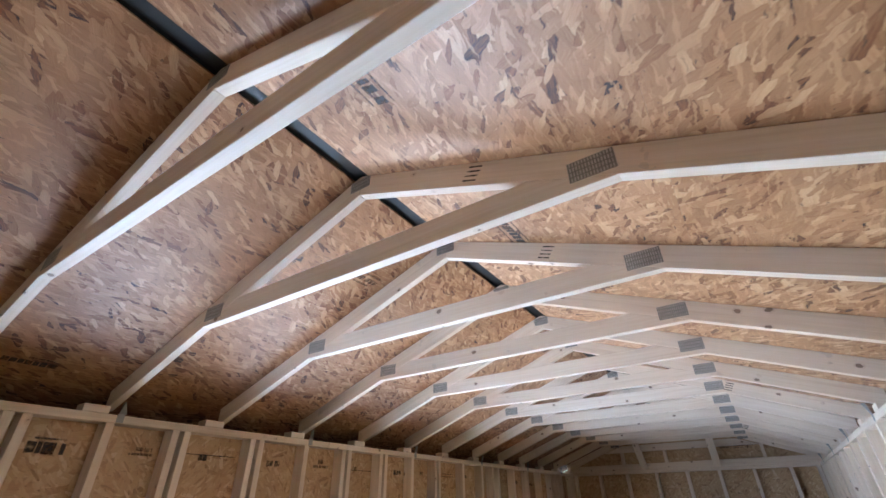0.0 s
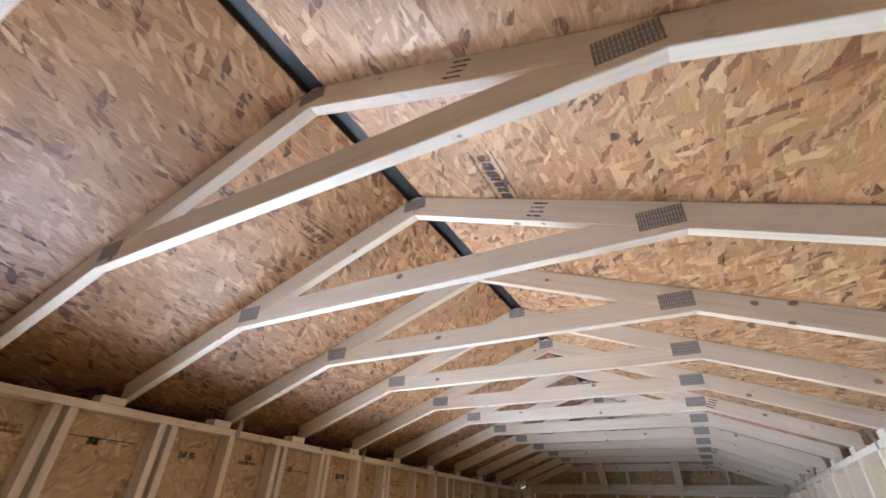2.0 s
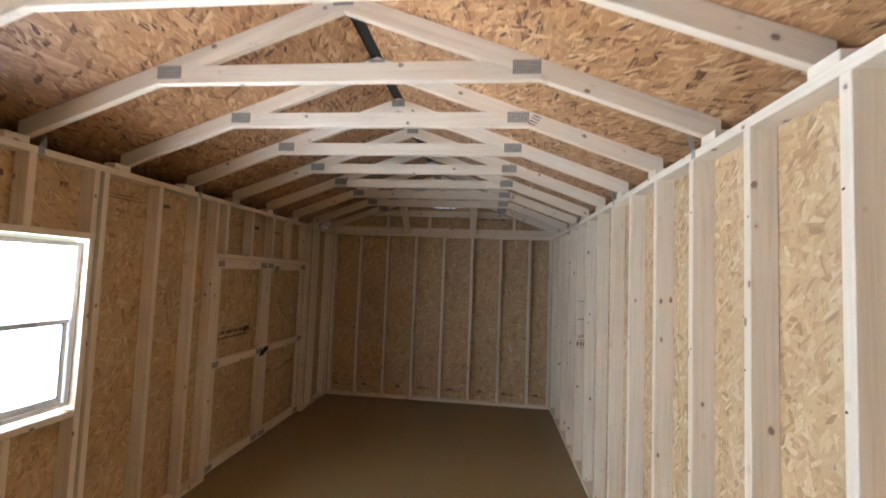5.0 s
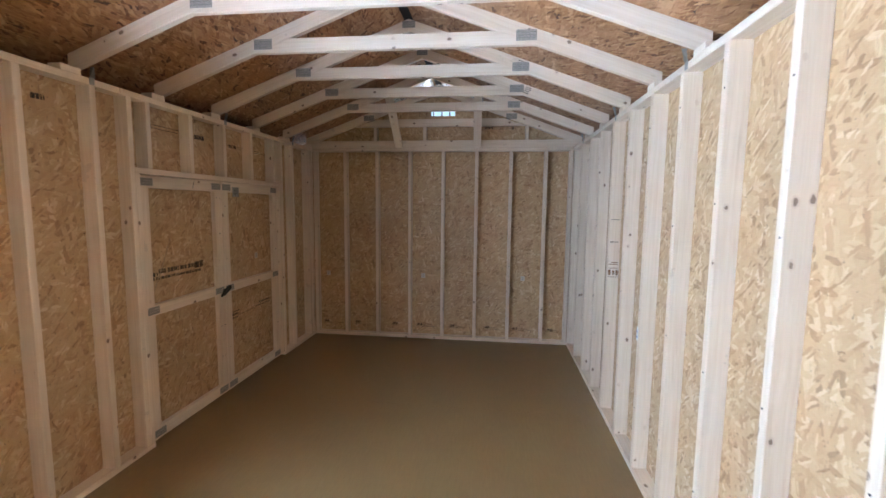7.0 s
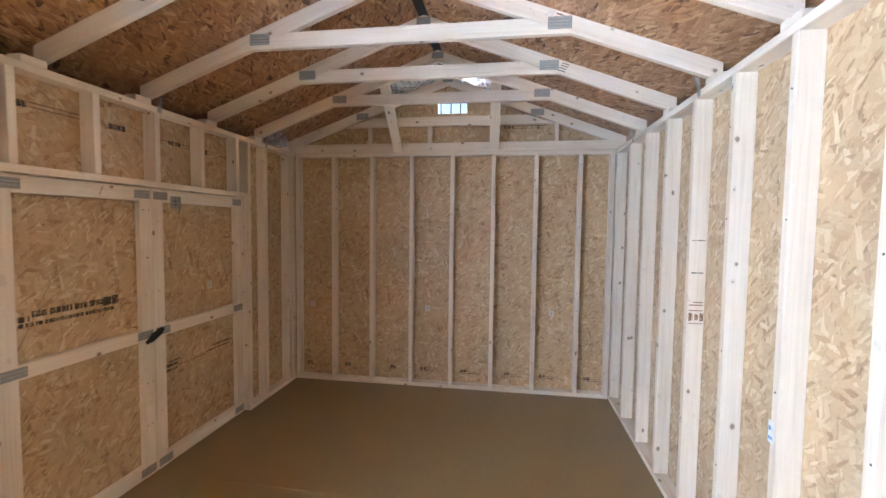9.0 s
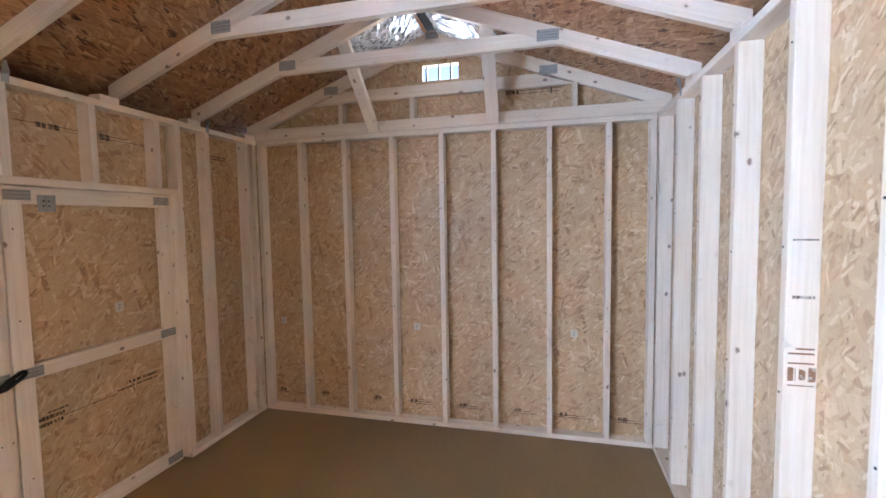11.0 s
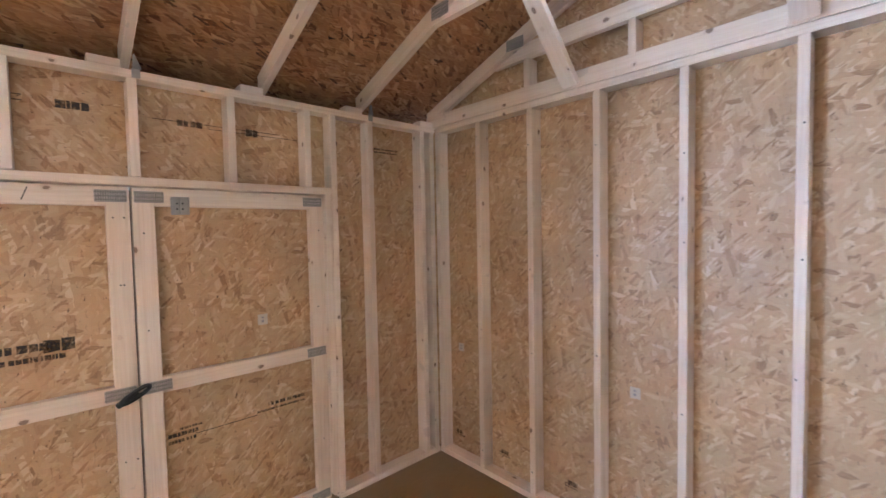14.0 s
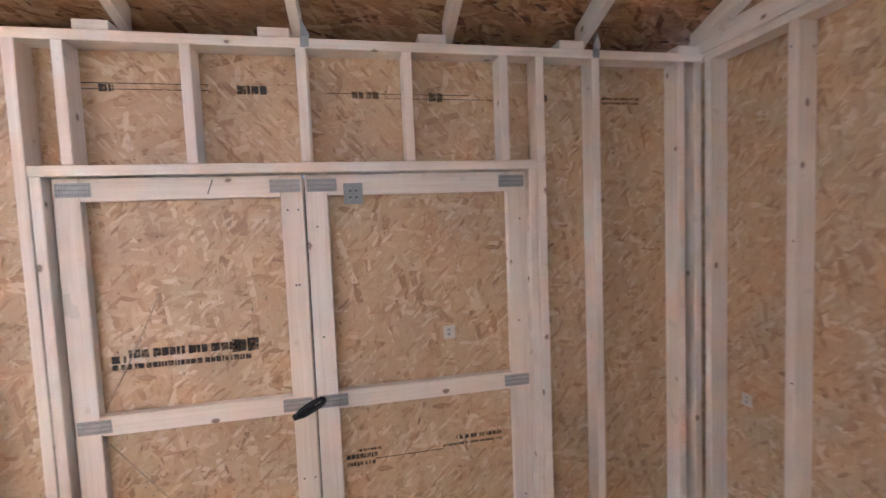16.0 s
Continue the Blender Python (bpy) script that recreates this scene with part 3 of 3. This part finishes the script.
# braces from the end wall up to the last truss
for x0, x1, name in ((-1.575, -1.60, "gable_brace"), (-0.645, -0.60, "gable_brace")):
    a, b = Vector((x0, F - 0.024, PLATE1 + 0.012)), Vector((x1, NEAR[0] + T + 0.03, 2.93))
    ob = box(name, ((b - a).length, D, T), frame_pose(*((a + b) / 2), b - a, X), LUMBER)
    tagged(ob, "slanting spruce brace between end wall and last truss", "brace", "gable braces")

# ---- double door ----
DX = L - 0.036                                # inner face of the door's rails
DMID = 5.894


def leaf(name, y0, y1, label):
    d = root(name, label, "door", "structure")
    w = 0.086
    sheet(d, (L - 0.077, y0, 0.012), Y, Z, y1 - y0, DOOR[2] - 0.014, OSB_WALL, name="door_panel")
    c = DX - T / 2 - 0.0
    for y in (y0 + w / 2, y1 - w / 2):
        board("stile", d, (c, y, 0.014), (c, y, DOOR[2] - 0.004), Y, w, T)
    for z in (0.058, 0.933, DOOR[2] - 0.047):
        board("rail", d, (c, y0 + w, z), (c, y1 - w, z), Z, 0.084 if z != 0.933 else 0.075, T - 0.001)
        for y, s in ((y0 + w, -1), (y1 - w, 1)):
            box("tooth_plate", (0.115, 0.052, 0.0016), frame_pose(DX + 0.0012, y + s * 0.02, z, Y, Z), PLATE, d, bevel=0, label="grey galvanised toothed plate")
    return d


door_1 = leaf("door_1", DOOR[0] + 0.004, DMID - 0.004, "closed shed door leaf of strand board with pale rails")
door_2 = leaf("door_2", DMID + 0.004, DOOR[1] - 0.02, "closed shed door leaf of strand board with pale rails")

# black board added behind the leaves' gap to keep daylight out of it
board("astragal", door_1, (L - 0.098, DMID, 0.01), (L - 0.098, DMID, DOOR[2] - 0.014), Y, 0.09, 0.018, BLACK)
# unseen boards added outside the door's foot, sides and head against daylight leaks
board("weather_strip", wall_left, (L - 0.099, DOOR[0] - 0.02, 0.004), (L - 0.099, DOOR[1] + 0.02, 0.004), Z, 0.05, 0.018, SIDING)
for y in (DOOR[0] - 0.01, DOOR[1] - 0.005):
    board("door_stop", wall_left, (L - 0.1, y, 0.03), (L - 0.1, y, DOOR[2] + 0.02), Y, 0.07, 0.018, SIDING)
for a, b in ((DOOR[0] + 0.03, DMID - 0.006), (DMID + 0.006, DOOR[1] - 0.045)):
    board("head_stop", wall_left, (L - 0.1, a, DOOR[2] - 0.01), (L - 0.1, b, DOOR[2] - 0.01), Z, 0.07, 0.018, SIDING)
latch = root("door_latch", "black metal twist handle across the doors' meeting stiles", "latch")
ang = 28
lp = frame_pose(DX + 0.028, 5.875, 0.925, (0, math.cos(radians(ang)), math.sin(radians(ang))), (0, -math.sin(radians(ang)), math.cos(radians(ang))))


def ring_handle(parent, m, length, width, bar):
    """A long closed loop of round bar, rounded at both ends."""
    bm = bmesh.new()
    rings = []
    for i in range(28):
        a = math.tau * i / 28
        c = Vector((math.copysign(abs(math.cos(a)) ** 0.6, math.cos(a)) * (length / 2 - bar), math.copysign(abs(math.sin(a)) ** 0.8, math.sin(a)) * (width / 2 - bar), 0))
        out = Vector((math.cos(a), math.sin(a), 0))
        rings.append([bm.verts.new(c + out * bar * math.cos(b) + Vector((0, 0, bar * math.sin(b)))) for b in (math.tau * k / 8 for k in range(8))])
    for r0, r1 in zip(rings, rings[1:] + rings[:1]):
        for k in range(8):
            bm.faces.new((r0[k], r1[k], r1[(k + 1) % 8], r0[(k + 1) % 8]))
    bmesh.ops.recalc_face_normals(bm, faces=bm.faces[:])
    ob = part("ring_grip", bm, BLACK_METAL, parent)
    ob.matrix_basis = m


ring_handle(latch, lp, 0.135, 0.046, 0.010)
box("lever", (0.07, 0.026, 0.016), lp @ pose(-0.045, 0, -0.004), BLACK_METAL, latch, bevel=0.005)
bm = bmesh.new()
bmesh.ops.create_cone(bm, cap_ends=True, segments=16, radius1=0.013, radius2=0.013, depth=0.03)
spindle = part("spindle", bm, BLACK_METAL, latch)
spindle.matrix_basis = Matrix.Translation((DX + 0.014, 5.875, 0.925)) @ pose(0, 0, 0, 0, 90, 0)

catch = root("door_catch", "galvanised latch plate at the top of the door leaf", "latch")
box("catch_plate", (0.075, 0.085, 0.002), frame_pose(DX + 0.003, 6.085, DOOR[2] - 0.085, Y, Z), STEEL, catch)
box("catch_rod", (0.007, 0.075, 0.008), frame_pose(DX + 0.009, 6.085, DOOR[2] - 0.083, Y, Z), STEEL, catch, bevel=0.002, label="bright steel rod")
box("catch_rim", (0.003, 0.085, 0.012), frame_pose(DX + 0.008, 6.122, DOOR[2] - 0.085, Y, Z), STEEL, catch, bevel=0.0006)
for dy, dz in ((-0.012, 0.012), (0.012, 0.012), (-0.012, -0.014), (0.012, -0.014)):
    bm = bmesh.new()
    bmesh.ops.create_cone(bm, cap_ends=True, segments=8, radius1=0.0045, radius2=0.0035, depth=0.006)
    bolt = part("bolt", bm, BLACK_METAL, catch, "black bolt head")
    bolt.matrix_basis = Matrix.Translation((DX + 0.006, 6.085 + dy, DOOR[2] - 0.085 + dz)) @ pose(0, 0, 0, 0, 90, 0)


def cord(a, b, label):
    """A thin taut cord across a door panel, sagging a little."""
    a, b = Vector(a), Vector(b)
    d = (b - a).normalized()
    side = d.cross(Vector(X))
    bm = bmesh.new()
    rings = []
    for i in range(13):
        t = i / 12
        c = a.lerp(b, t) - Vector(Z) * 0.012 * math.sin(math.pi * t)
        rings.append([bm.verts.new(c + (side * math.cos(q) + Vector(X) * math.sin(q)) * 0.0026) for q in (math.tau * k / 6 for k in range(6))])
    for r0, r1 in zip(rings, rings[1:]):
        for k in range(6):
            bm.faces.new((r0[k], r1[k], r1[(k + 1) % 6], r0[(k + 1) % 6]))
    bm.faces.new(rings[0][::-1])
    bm.faces.new(rings[-1])
    bmesh.ops.recalc_face_normals(bm, faces=bm.faces[:])
    ob = part("cord", bm, CORD, None)
    tagged(ob, label, "cord", "door cords")


CORD = simple_material("tan_twine", (0.42, 0.30, 0.19), 0.8, vary=0.25, scale=80)
cord((L - 0.073, 5.118, 0.85), (L - 0.073, 5.725, 0.09), "thin tan cord running slantwise across the lower door panel")
cord((L - 0.073, 5.118, 0.985), (L - 0.073, 5.33, 1.41), "thin tan cord running slantwise up the upper door panel")
bars("pencil_mark", door_1, (DX + 0.0002, 5.545, DOOR[2] - 0.072), (0, 0.35, 0.94), (0, -0.94, 0.35), [(0, 0, 0.055, 0.004)], INK, 41)

# ---- window ----
def make_window(name, wy0, wy1, wz0, wz1):
    window = root(name, "white vinyl single-hung window, glaring daylight behind", "window", "structure")
    wx = L - 0.075
    fw = 0.028
    for piece, a, b, ac in (("jamb", (wx, wy0 + fw / 2, wz0), (wx, wy0 + fw / 2, wz1), Y), ("jamb", (wx, wy1 - fw / 2, wz0), (wx, wy1 - fw / 2, wz1), Y), ("head", (wx, wy0 + fw, wz1 - fw / 2), (wx, wy1 - fw, wz1 - fw / 2), Z), ("sill", (wx, wy0 + fw, wz0 + fw / 2), (wx, wy1 - fw, wz0 + fw / 2), Z)):
        board(piece, window, a, b, ac, fw, 0.07, VINYL)
    zm = (wz0 + wz1) / 2 + 0.015
    board("meeting_rail", window, (wx + 0.01, wy0 + fw, zm), (wx + 0.01, wy1 - fw, zm), Z, 0.026, 0.03, VINYL)
    sash = root("lower_sash", "", "")
    sash.parent = window
    for a, b, ac in (((wx + 0.012, wy0 + 0.05, wz0 + fw), (wx + 0.012, wy0 + 0.05, zm - 0.012), Y), ((wx + 0.012, wy1 - 0.05, wz0 + fw), (wx + 0.012, wy1 - 0.05, zm - 0.012), Y), ((wx + 0.012, wy0 + 0.06, wz0 + fw + 0.016), (wx + 0.012, wy1 - 0.06, wz0 + fw + 0.016), Z)):
        board("sash_frame", sash, a, b, ac, 0.03, 0.026, VINYL)
    for a, b, ac in (((wx + 0.028, wy1 - 0.068, wz0 + 0.06), (wx + 0.028, wy1 - 0.068, zm - 0.012), Y), ((wx + 0.028, wy0 + 0.06, wz0 + 0.062), (wx + 0.028, wy1 - 0.06, wz0 + 0.062), Z), ((wx + 0.028, wy0 + 0.03, zm - 0.012), (wx + 0.028, wy1 - 0.06, zm - 0.012), Z)):
        board("gasket", sash, a, b, ac, 0.006, 0.003, RUBBER)
    for z0, z1, dx in ((zm, wz1 - fw, -0.012), (wz0 + fw + 0.03, zm, 0.012)):
        g = box("pane", (0.004, wy1 - wy0 - 2 * fw, z1 - z0), pose(wx + dx, (wy0 + wy1) / 2, (z0 + z1) / 2), GLASS, window, bevel=0)
        g.visible_shadow = False


for n, w in enumerate(WINDOWS, 1):
    make_window("window_%d" % n, *w)
wx, wy0 = L - 0.075, WINDOWS[2][0]
label_sheet = root("window_label", "printed paper label stuck on the window's upper pane", "label")
box("paper", (0.002, 0.21, 0.33), pose(wx - 0.005, wy0 + 0.15, 1.73), PAPER, label_sheet, bevel=0)
bars("print", label_sheet, (wx - 0.003, wy0 + 0.055, 1.58), Y, Z, [(0, 0.25, 0.19, 0.016), (0, 0.20, 0.15, 0.005), (0, 0.17, 0.16, 0.012), (0, 0.13, 0.12, 0.005), (0, 0.10, 0.15, 0.010), (0, 0.06, 0.11, 0.005), (0, 0.03, 0.13, 0.005), (0, 0.0, 0.16, 0.008)], GREY_INK, 3)

# ---- stamps and stickers ----
SXI = SX + 0.0005
bars("stamp", wall_left, (SXI, 5.12, 2.19), Y, Z, [(0, 0.022, 0.44, 0.004), (0, 0.0, 0.44, 0.004), (0.06, -0.008, 0.05, 0.03), (0.54, -0.01, 0.11, 0.035), (0.44, 0.006, 0.1, 0.004)], INK, 11)
bars("stamp", wall_left, (SXI, 6.0, 2.17), Y, Z, [(0.1, 0.0, 0.11, 0.03), (0.0, 0.018, 0.6, 0.004), (0.24, 0.0, 0.5, 0.004), (0.42, -0.01, 0.06, 0.04)], INK_FADED, 12)
bars("stamp", wall_left, (SXI, 6.88, 2.17), Y, Z, [(0.02, 0.0, 0.06, 0.03), (0.35, -0.01, 0.19, 0.012), (0.35, 0.01, 0.19, 0.012)], INK_FADED, 13)
PX = L - 0.0765
bars("stamp", door_1, (PX, 5.15, 1.13), Y, Z, [(0.06, 0.042, 0.40, 0.034), (0.0, 0.0, 0.5, 0.022), (0.0, 0.026, 0.05, 0.03), (0.43, 0.03, 0.10, 0.055)], INK, 14)
bars("stamp", door_2, (PX, 6.0, 0.62), Y, Z, [(0.0, 0.0, 0.12, 0.018), (0.0, 0.03, 0.13, 0.022), (0.05, 0.06, 0.1, 0.012), (0.12, 0.02, 0.3, 0.004), (0.42, 0.03, 0.27, 0.012), (0.48, 0.055, 0.21, 0.02)], INK, 15)
for y0, rows, ink in ((0.76, [(0.0, -0.02, 0.15, 0.05), (0.02, 0.04, 0.12, 0.008)], INK), (1.18, [(0.0, 0.0, 0.12, 0.012), (0.03, 0.02, 0.08, 0.02)], INK_FADED),
                      (1.45, [(0.0, 0.0, 0.35, 0.005), (0.0, 0.024, 0.33, 0.005), (0.1, -0.004, 0.05, 0.034)], INK), (2.01, [(0.0, -0.01, 0.10, 0.035)], INK),
                      (2.40, [(0.0, 0.0, 0.14, 0.02), (0.04, 0.026, 0.05, 0.03)], INK_FADED), (2.72, [(0.0, 0.0, 0.34, 0.005), (0.0, 0.024, 0.3, 0.005), (0.08, -0.006, 0.05, 0.034)], INK_FADED),
                      (3.30, [(0.0, -0.01, 0.10, 0.035)], INK), (3.68, [(0.0, 0.0, 0.05, 0.03)], INK_FADED), (3.98, [(0.0, 0.0, 0.28, 0.005), (0.0, 0.024, 0.26, 0.005)], INK_FADED), (4.45, [(0.0, 0.0, 0.07, 0.03)], INK)):
    bars("stamp", wall_left, (SXI, y0, 2.205), Y, Z, rows, ink, int(y0 * 10))
FYI = F + D - 0.0005
for x0, w in ((-2.62, 0.10), (-2.2, 0.09), (-1.7, 0.08), (-1.38, 0.25), (-0.96, 0.22), (-0.52, 0.2), (-0.17, 0.25), (0.25, 0.18)):
    bars("stamp", wall_far, (x0, FYI, 0.13), X, Z, [(0.0, 0.0, w, 0.008), (0.0, 0.018, w * 0.8, 0.006), (0.02, 0.012, 0.06, 0.03)], INK_FADED, int(x0 * 100))
bars("stamp", wall_far, (-0.58, FYI, 2.60), X, Z, [(0.03, 0.0, 0.10, 0.03), (0.14, 0.022, 0.3, 0.005), (0.12, 0.0, 0.3, 0.004), (0.36, -0.012, 0.012, 0.045)], INK, 31)
bars("stamp", wall_far, (-0.02, FYI, 2.57), X, Z, [(0.0, 0.03, 0.2, 0.005), (0.0, 0.05, 0.24, 0.005)], INK, 32)


def sticker(x, y, z, along):
    a = Vector(along)
    n = a.cross(Vector(Z))
    st = root("inspection_sticker", "small white square label printed with grey bars", "sticker", group="square stickers")
    box("paper", (0.052, 0.058, 0.0012), frame_pose(x, y, z, a, Z), LABEL, st, bevel=0)
    o = Vector((x, y, z)) + n * 0.001 - a * 0.02 - Vector(Z) * 0.022
    bars("print", st, o, a, Z, [(0.012, 0.006, 0.016, 0.014), (0.012, 0.028, 0.016, 0.010)], GREY_INK, 5)


sticker(L - 0.0764, 6.467, 1.165, Y)
for x in (-2.543, -1.292, -0.048):
    sticker(x, FYI, 0.79, X)
tag = root("lumber_tag", "small white and blue tag stapled on a stud", "tag")
TY = RIGHT0 - 0.412 * 5
box("paper", (0.034, 0.085, 0.001), frame_pose(R - 0.0012, TY + 0.012, 0.90, (0, -1, 0), Z), PAPER, tag, bevel=0)
bars("print", tag, (R - 0.002, TY + 0.024, 0.87), (0, -1, 0), Z, [(0, 0.0, 0.022, 0.014), (0, 0.035, 0.022, 0.016)], BLUE, 8)
SF = STAMPED_Y - T / 2 - 0.0004
bars("stamp", wall_right, (R + 0.01, SF, 1.125), X, Z, [(0, 0.0, 0.07, 0.004), (0, 0.015, 0.022, 0.045), (0.03, 0.02, 0.018, 0.035), (0.055, 0.015, 0.02, 0.045), (0, 0.07, 0.07, 0.005), (0, 0.10, 0.07, 0.006), (0.02, 0.115, 0.05, 0.006)], INK_RED, 9)
bars("stamp", wall_right, (R + 0.015, SF, 1.385), X, Z, [(0, 0.0, 0.06, 0.004), (0, 0.014, 0.06, 0.01)], INK_FADED, 19)
bars("stamp", wall_right, (R + 0.012, SF, 1.578), X, Z, [(0, 0.0, 0.068, 0.005)], INK, 10)

# print on the roof sheets and rafters
upR, upL = Vector((-1, 0, SLOPE)).normalized(), Vector((1, 0, SLOPE)).normalized()


def roof_print(parent, s, y, w, rows, mat, seed):
    up = upL if s > 0 else upR
    o = Vector((L if s > 0 else R, 0, HEEL + RV)) + up * w
    o.y = y
    along = (0, 1, 0) if s > 0 else (0, -1, 0)
    o.y = y if s > 0 else y + max(r[0] + r[2] for r in rows)
    bars("stamp", parent, o, along, up, rows, mat, seed)


for y in (0.42, 1.35):
    roof_print(roof_r, -1, y, 1.236, [(0.0, 0.0, 0.26, 0.046), (0.0, 0.062, 0.26, 0.008), (0.0, -0.022, 0.26, 0.008)], INK, int(y * 10))
for y in (2.07, 3.4, 4.6):
    roof_print(roof_r, -1, y, 1.215, [(0.0, 0.0, 0.09, 0.014), (0.0, 0.024, 0.10, 0.014), (0.0, 0.048, 0.09, 0.014)], INK_FADED, int(y * 10))
for y in (1.41, 2.85, 4.35):
    roof_print(roof_l, 1, y, 1.25, [(0.0, 0.0, 0.15, 0.03), (0.0, 0.045, 0.16, 0.012), (0.02, -0.025, 0.1, 0.012)], INK_FADED, int(y * 10))
roof_print(roof_l, 1, 0.52, 0.01, [(0.0, 0.0, 0.2, 0.035), (0.08, 0.05, 0.1, 0.012)], INK, 77)
roof_print(roof_r, -1, 5.3, 0.14, [(0.0, 0.0, 0.14, 0.05), (0.02, 0.06, 0.08, 0.03)], INK_FADED, 78)
aR = Vector((1, 0, -SLOPE)).normalized()
uR = Vector((SLOPE, 0, 1)).normalized()
for k, d in ((10, 0.50), (9, 0.50), (2, 0.87), (1, 0.98), (3, 0.9), (5, 0.98)):
    o = Vector((XC, NEAR[k] - 0.0003, rafter_under(XC) + 0.014)) + aR * d
    bars("stamp", trusses[k], o, aR, uR, [(0.012 * i * 0.3, 0.004 + i * 0.017, 0.05, 0.0065) for i in range(4)], INK, k)


# crinkled white sheeting under the ridge in the last bay
def wrap(s):
    up = upL if s > 0 else upR
    o = Vector((XC, 0, rafter_under(XC) + RV - 0.012)) - up * 0.05
    bm = bmesh.new()
    nu, nv = 22, 18
    grid = []
    for i in range(nu + 1):
        row = []
        for j in range(nv + 1):
            y = NEAR[0] + T + 0.02 + (F - NEAR[0] - T - 0.04) * j / nv
            d = 0.50 * i / nu * (1 + 0.06 * math.sin(j * 1.3))
            bulge = 0.022 * math.sin(math.pi * j / nv) * min(1, i / 3)
            p = o - up * d
            q = noise.noise(Vector((i * 0.7, j * 0.7, 3.0 * s))) * 0.03 + noise.noise(Vector((i * 1.9, j * 1.9, 7.0 * s))) * 0.012
            row.append(bm.verts.new((p.x, y, p.z - bulge - abs(q))))
        grid.append(row)
    for i in range(nu):
        for j in range(nv):
            bm.faces.new((grid[i][j], grid[i + 1][j], grid[i + 1][j + 1], grid[i][j + 1]))
    ob = part("roof_wrap", bm, WRAP, None)
    m = ob.modifiers.new("thickness", "SOLIDIFY")
    m.thickness = 0.001
    return tagged(ob, "crinkled white plastic sheeting under the roof by the gable", "plastic sheet", "plastic sheets")


WRAP = simple_material("silvery_plastic", (0.72, 0.72, 0.73), 0.28, metal=0.55, vary=0.06)
wrap(1), wrap(-1)


def nails(parent, plane, pts, r=0.006):
    """Dark nail and screw heads, a few millimetres across."""
    bm = bmesh.new()
    for p in pts:
        m = Matrix.Translation(p) @ (pose(0, 0, 0, 0, 90, 0) if plane == "x" else pose(0, 0, 0, 90, 0, 0))
        bmesh.ops.create_cone(bm, cap_ends=True, segments=8, radius1=r, radius2=r * 0.7, depth=0.0024, matrix=m)
    ob = part("nail_heads", bm, BLACK_METAL, parent)
    ob.matrix_basis = parent_world(parent).inverted()


r = random.Random(8)
nails(door_1, "x", [(DX + 0.001, y + r.uniform(-0.01, 0.01), z) for y in (DMID - 0.03, DMID - 0.06) for z in (0.35, 0.62, 1.42, 1.72)], 0.004)
nails(door_2, "x", [(DX + 0.001, y + r.uniform(-0.012, 0.012), z) for y in (DMID + 0.045, DOOR[1] - 0.06) for z in (0.4, 1.2, 1.65)], 0.004)
nails(wall_right, "x", [(R - 0.001, RIGHT0 - 0.412 * k + r.uniform(-0.01, 0.01), z + r.uniform(-0.1, 0.1)) for k in range(12) for z in (0.5, 1.05, 1.6, 2.1)], 0.004)
nails(wall_far, "y", [(x + r.uniform(-0.01, 0.01), F - 0.001, z + r.uniform(-0.15, 0.15)) for x in FAR_STUDS for z in (0.3, 0.9, 1.5, 2.1)], 0.004)
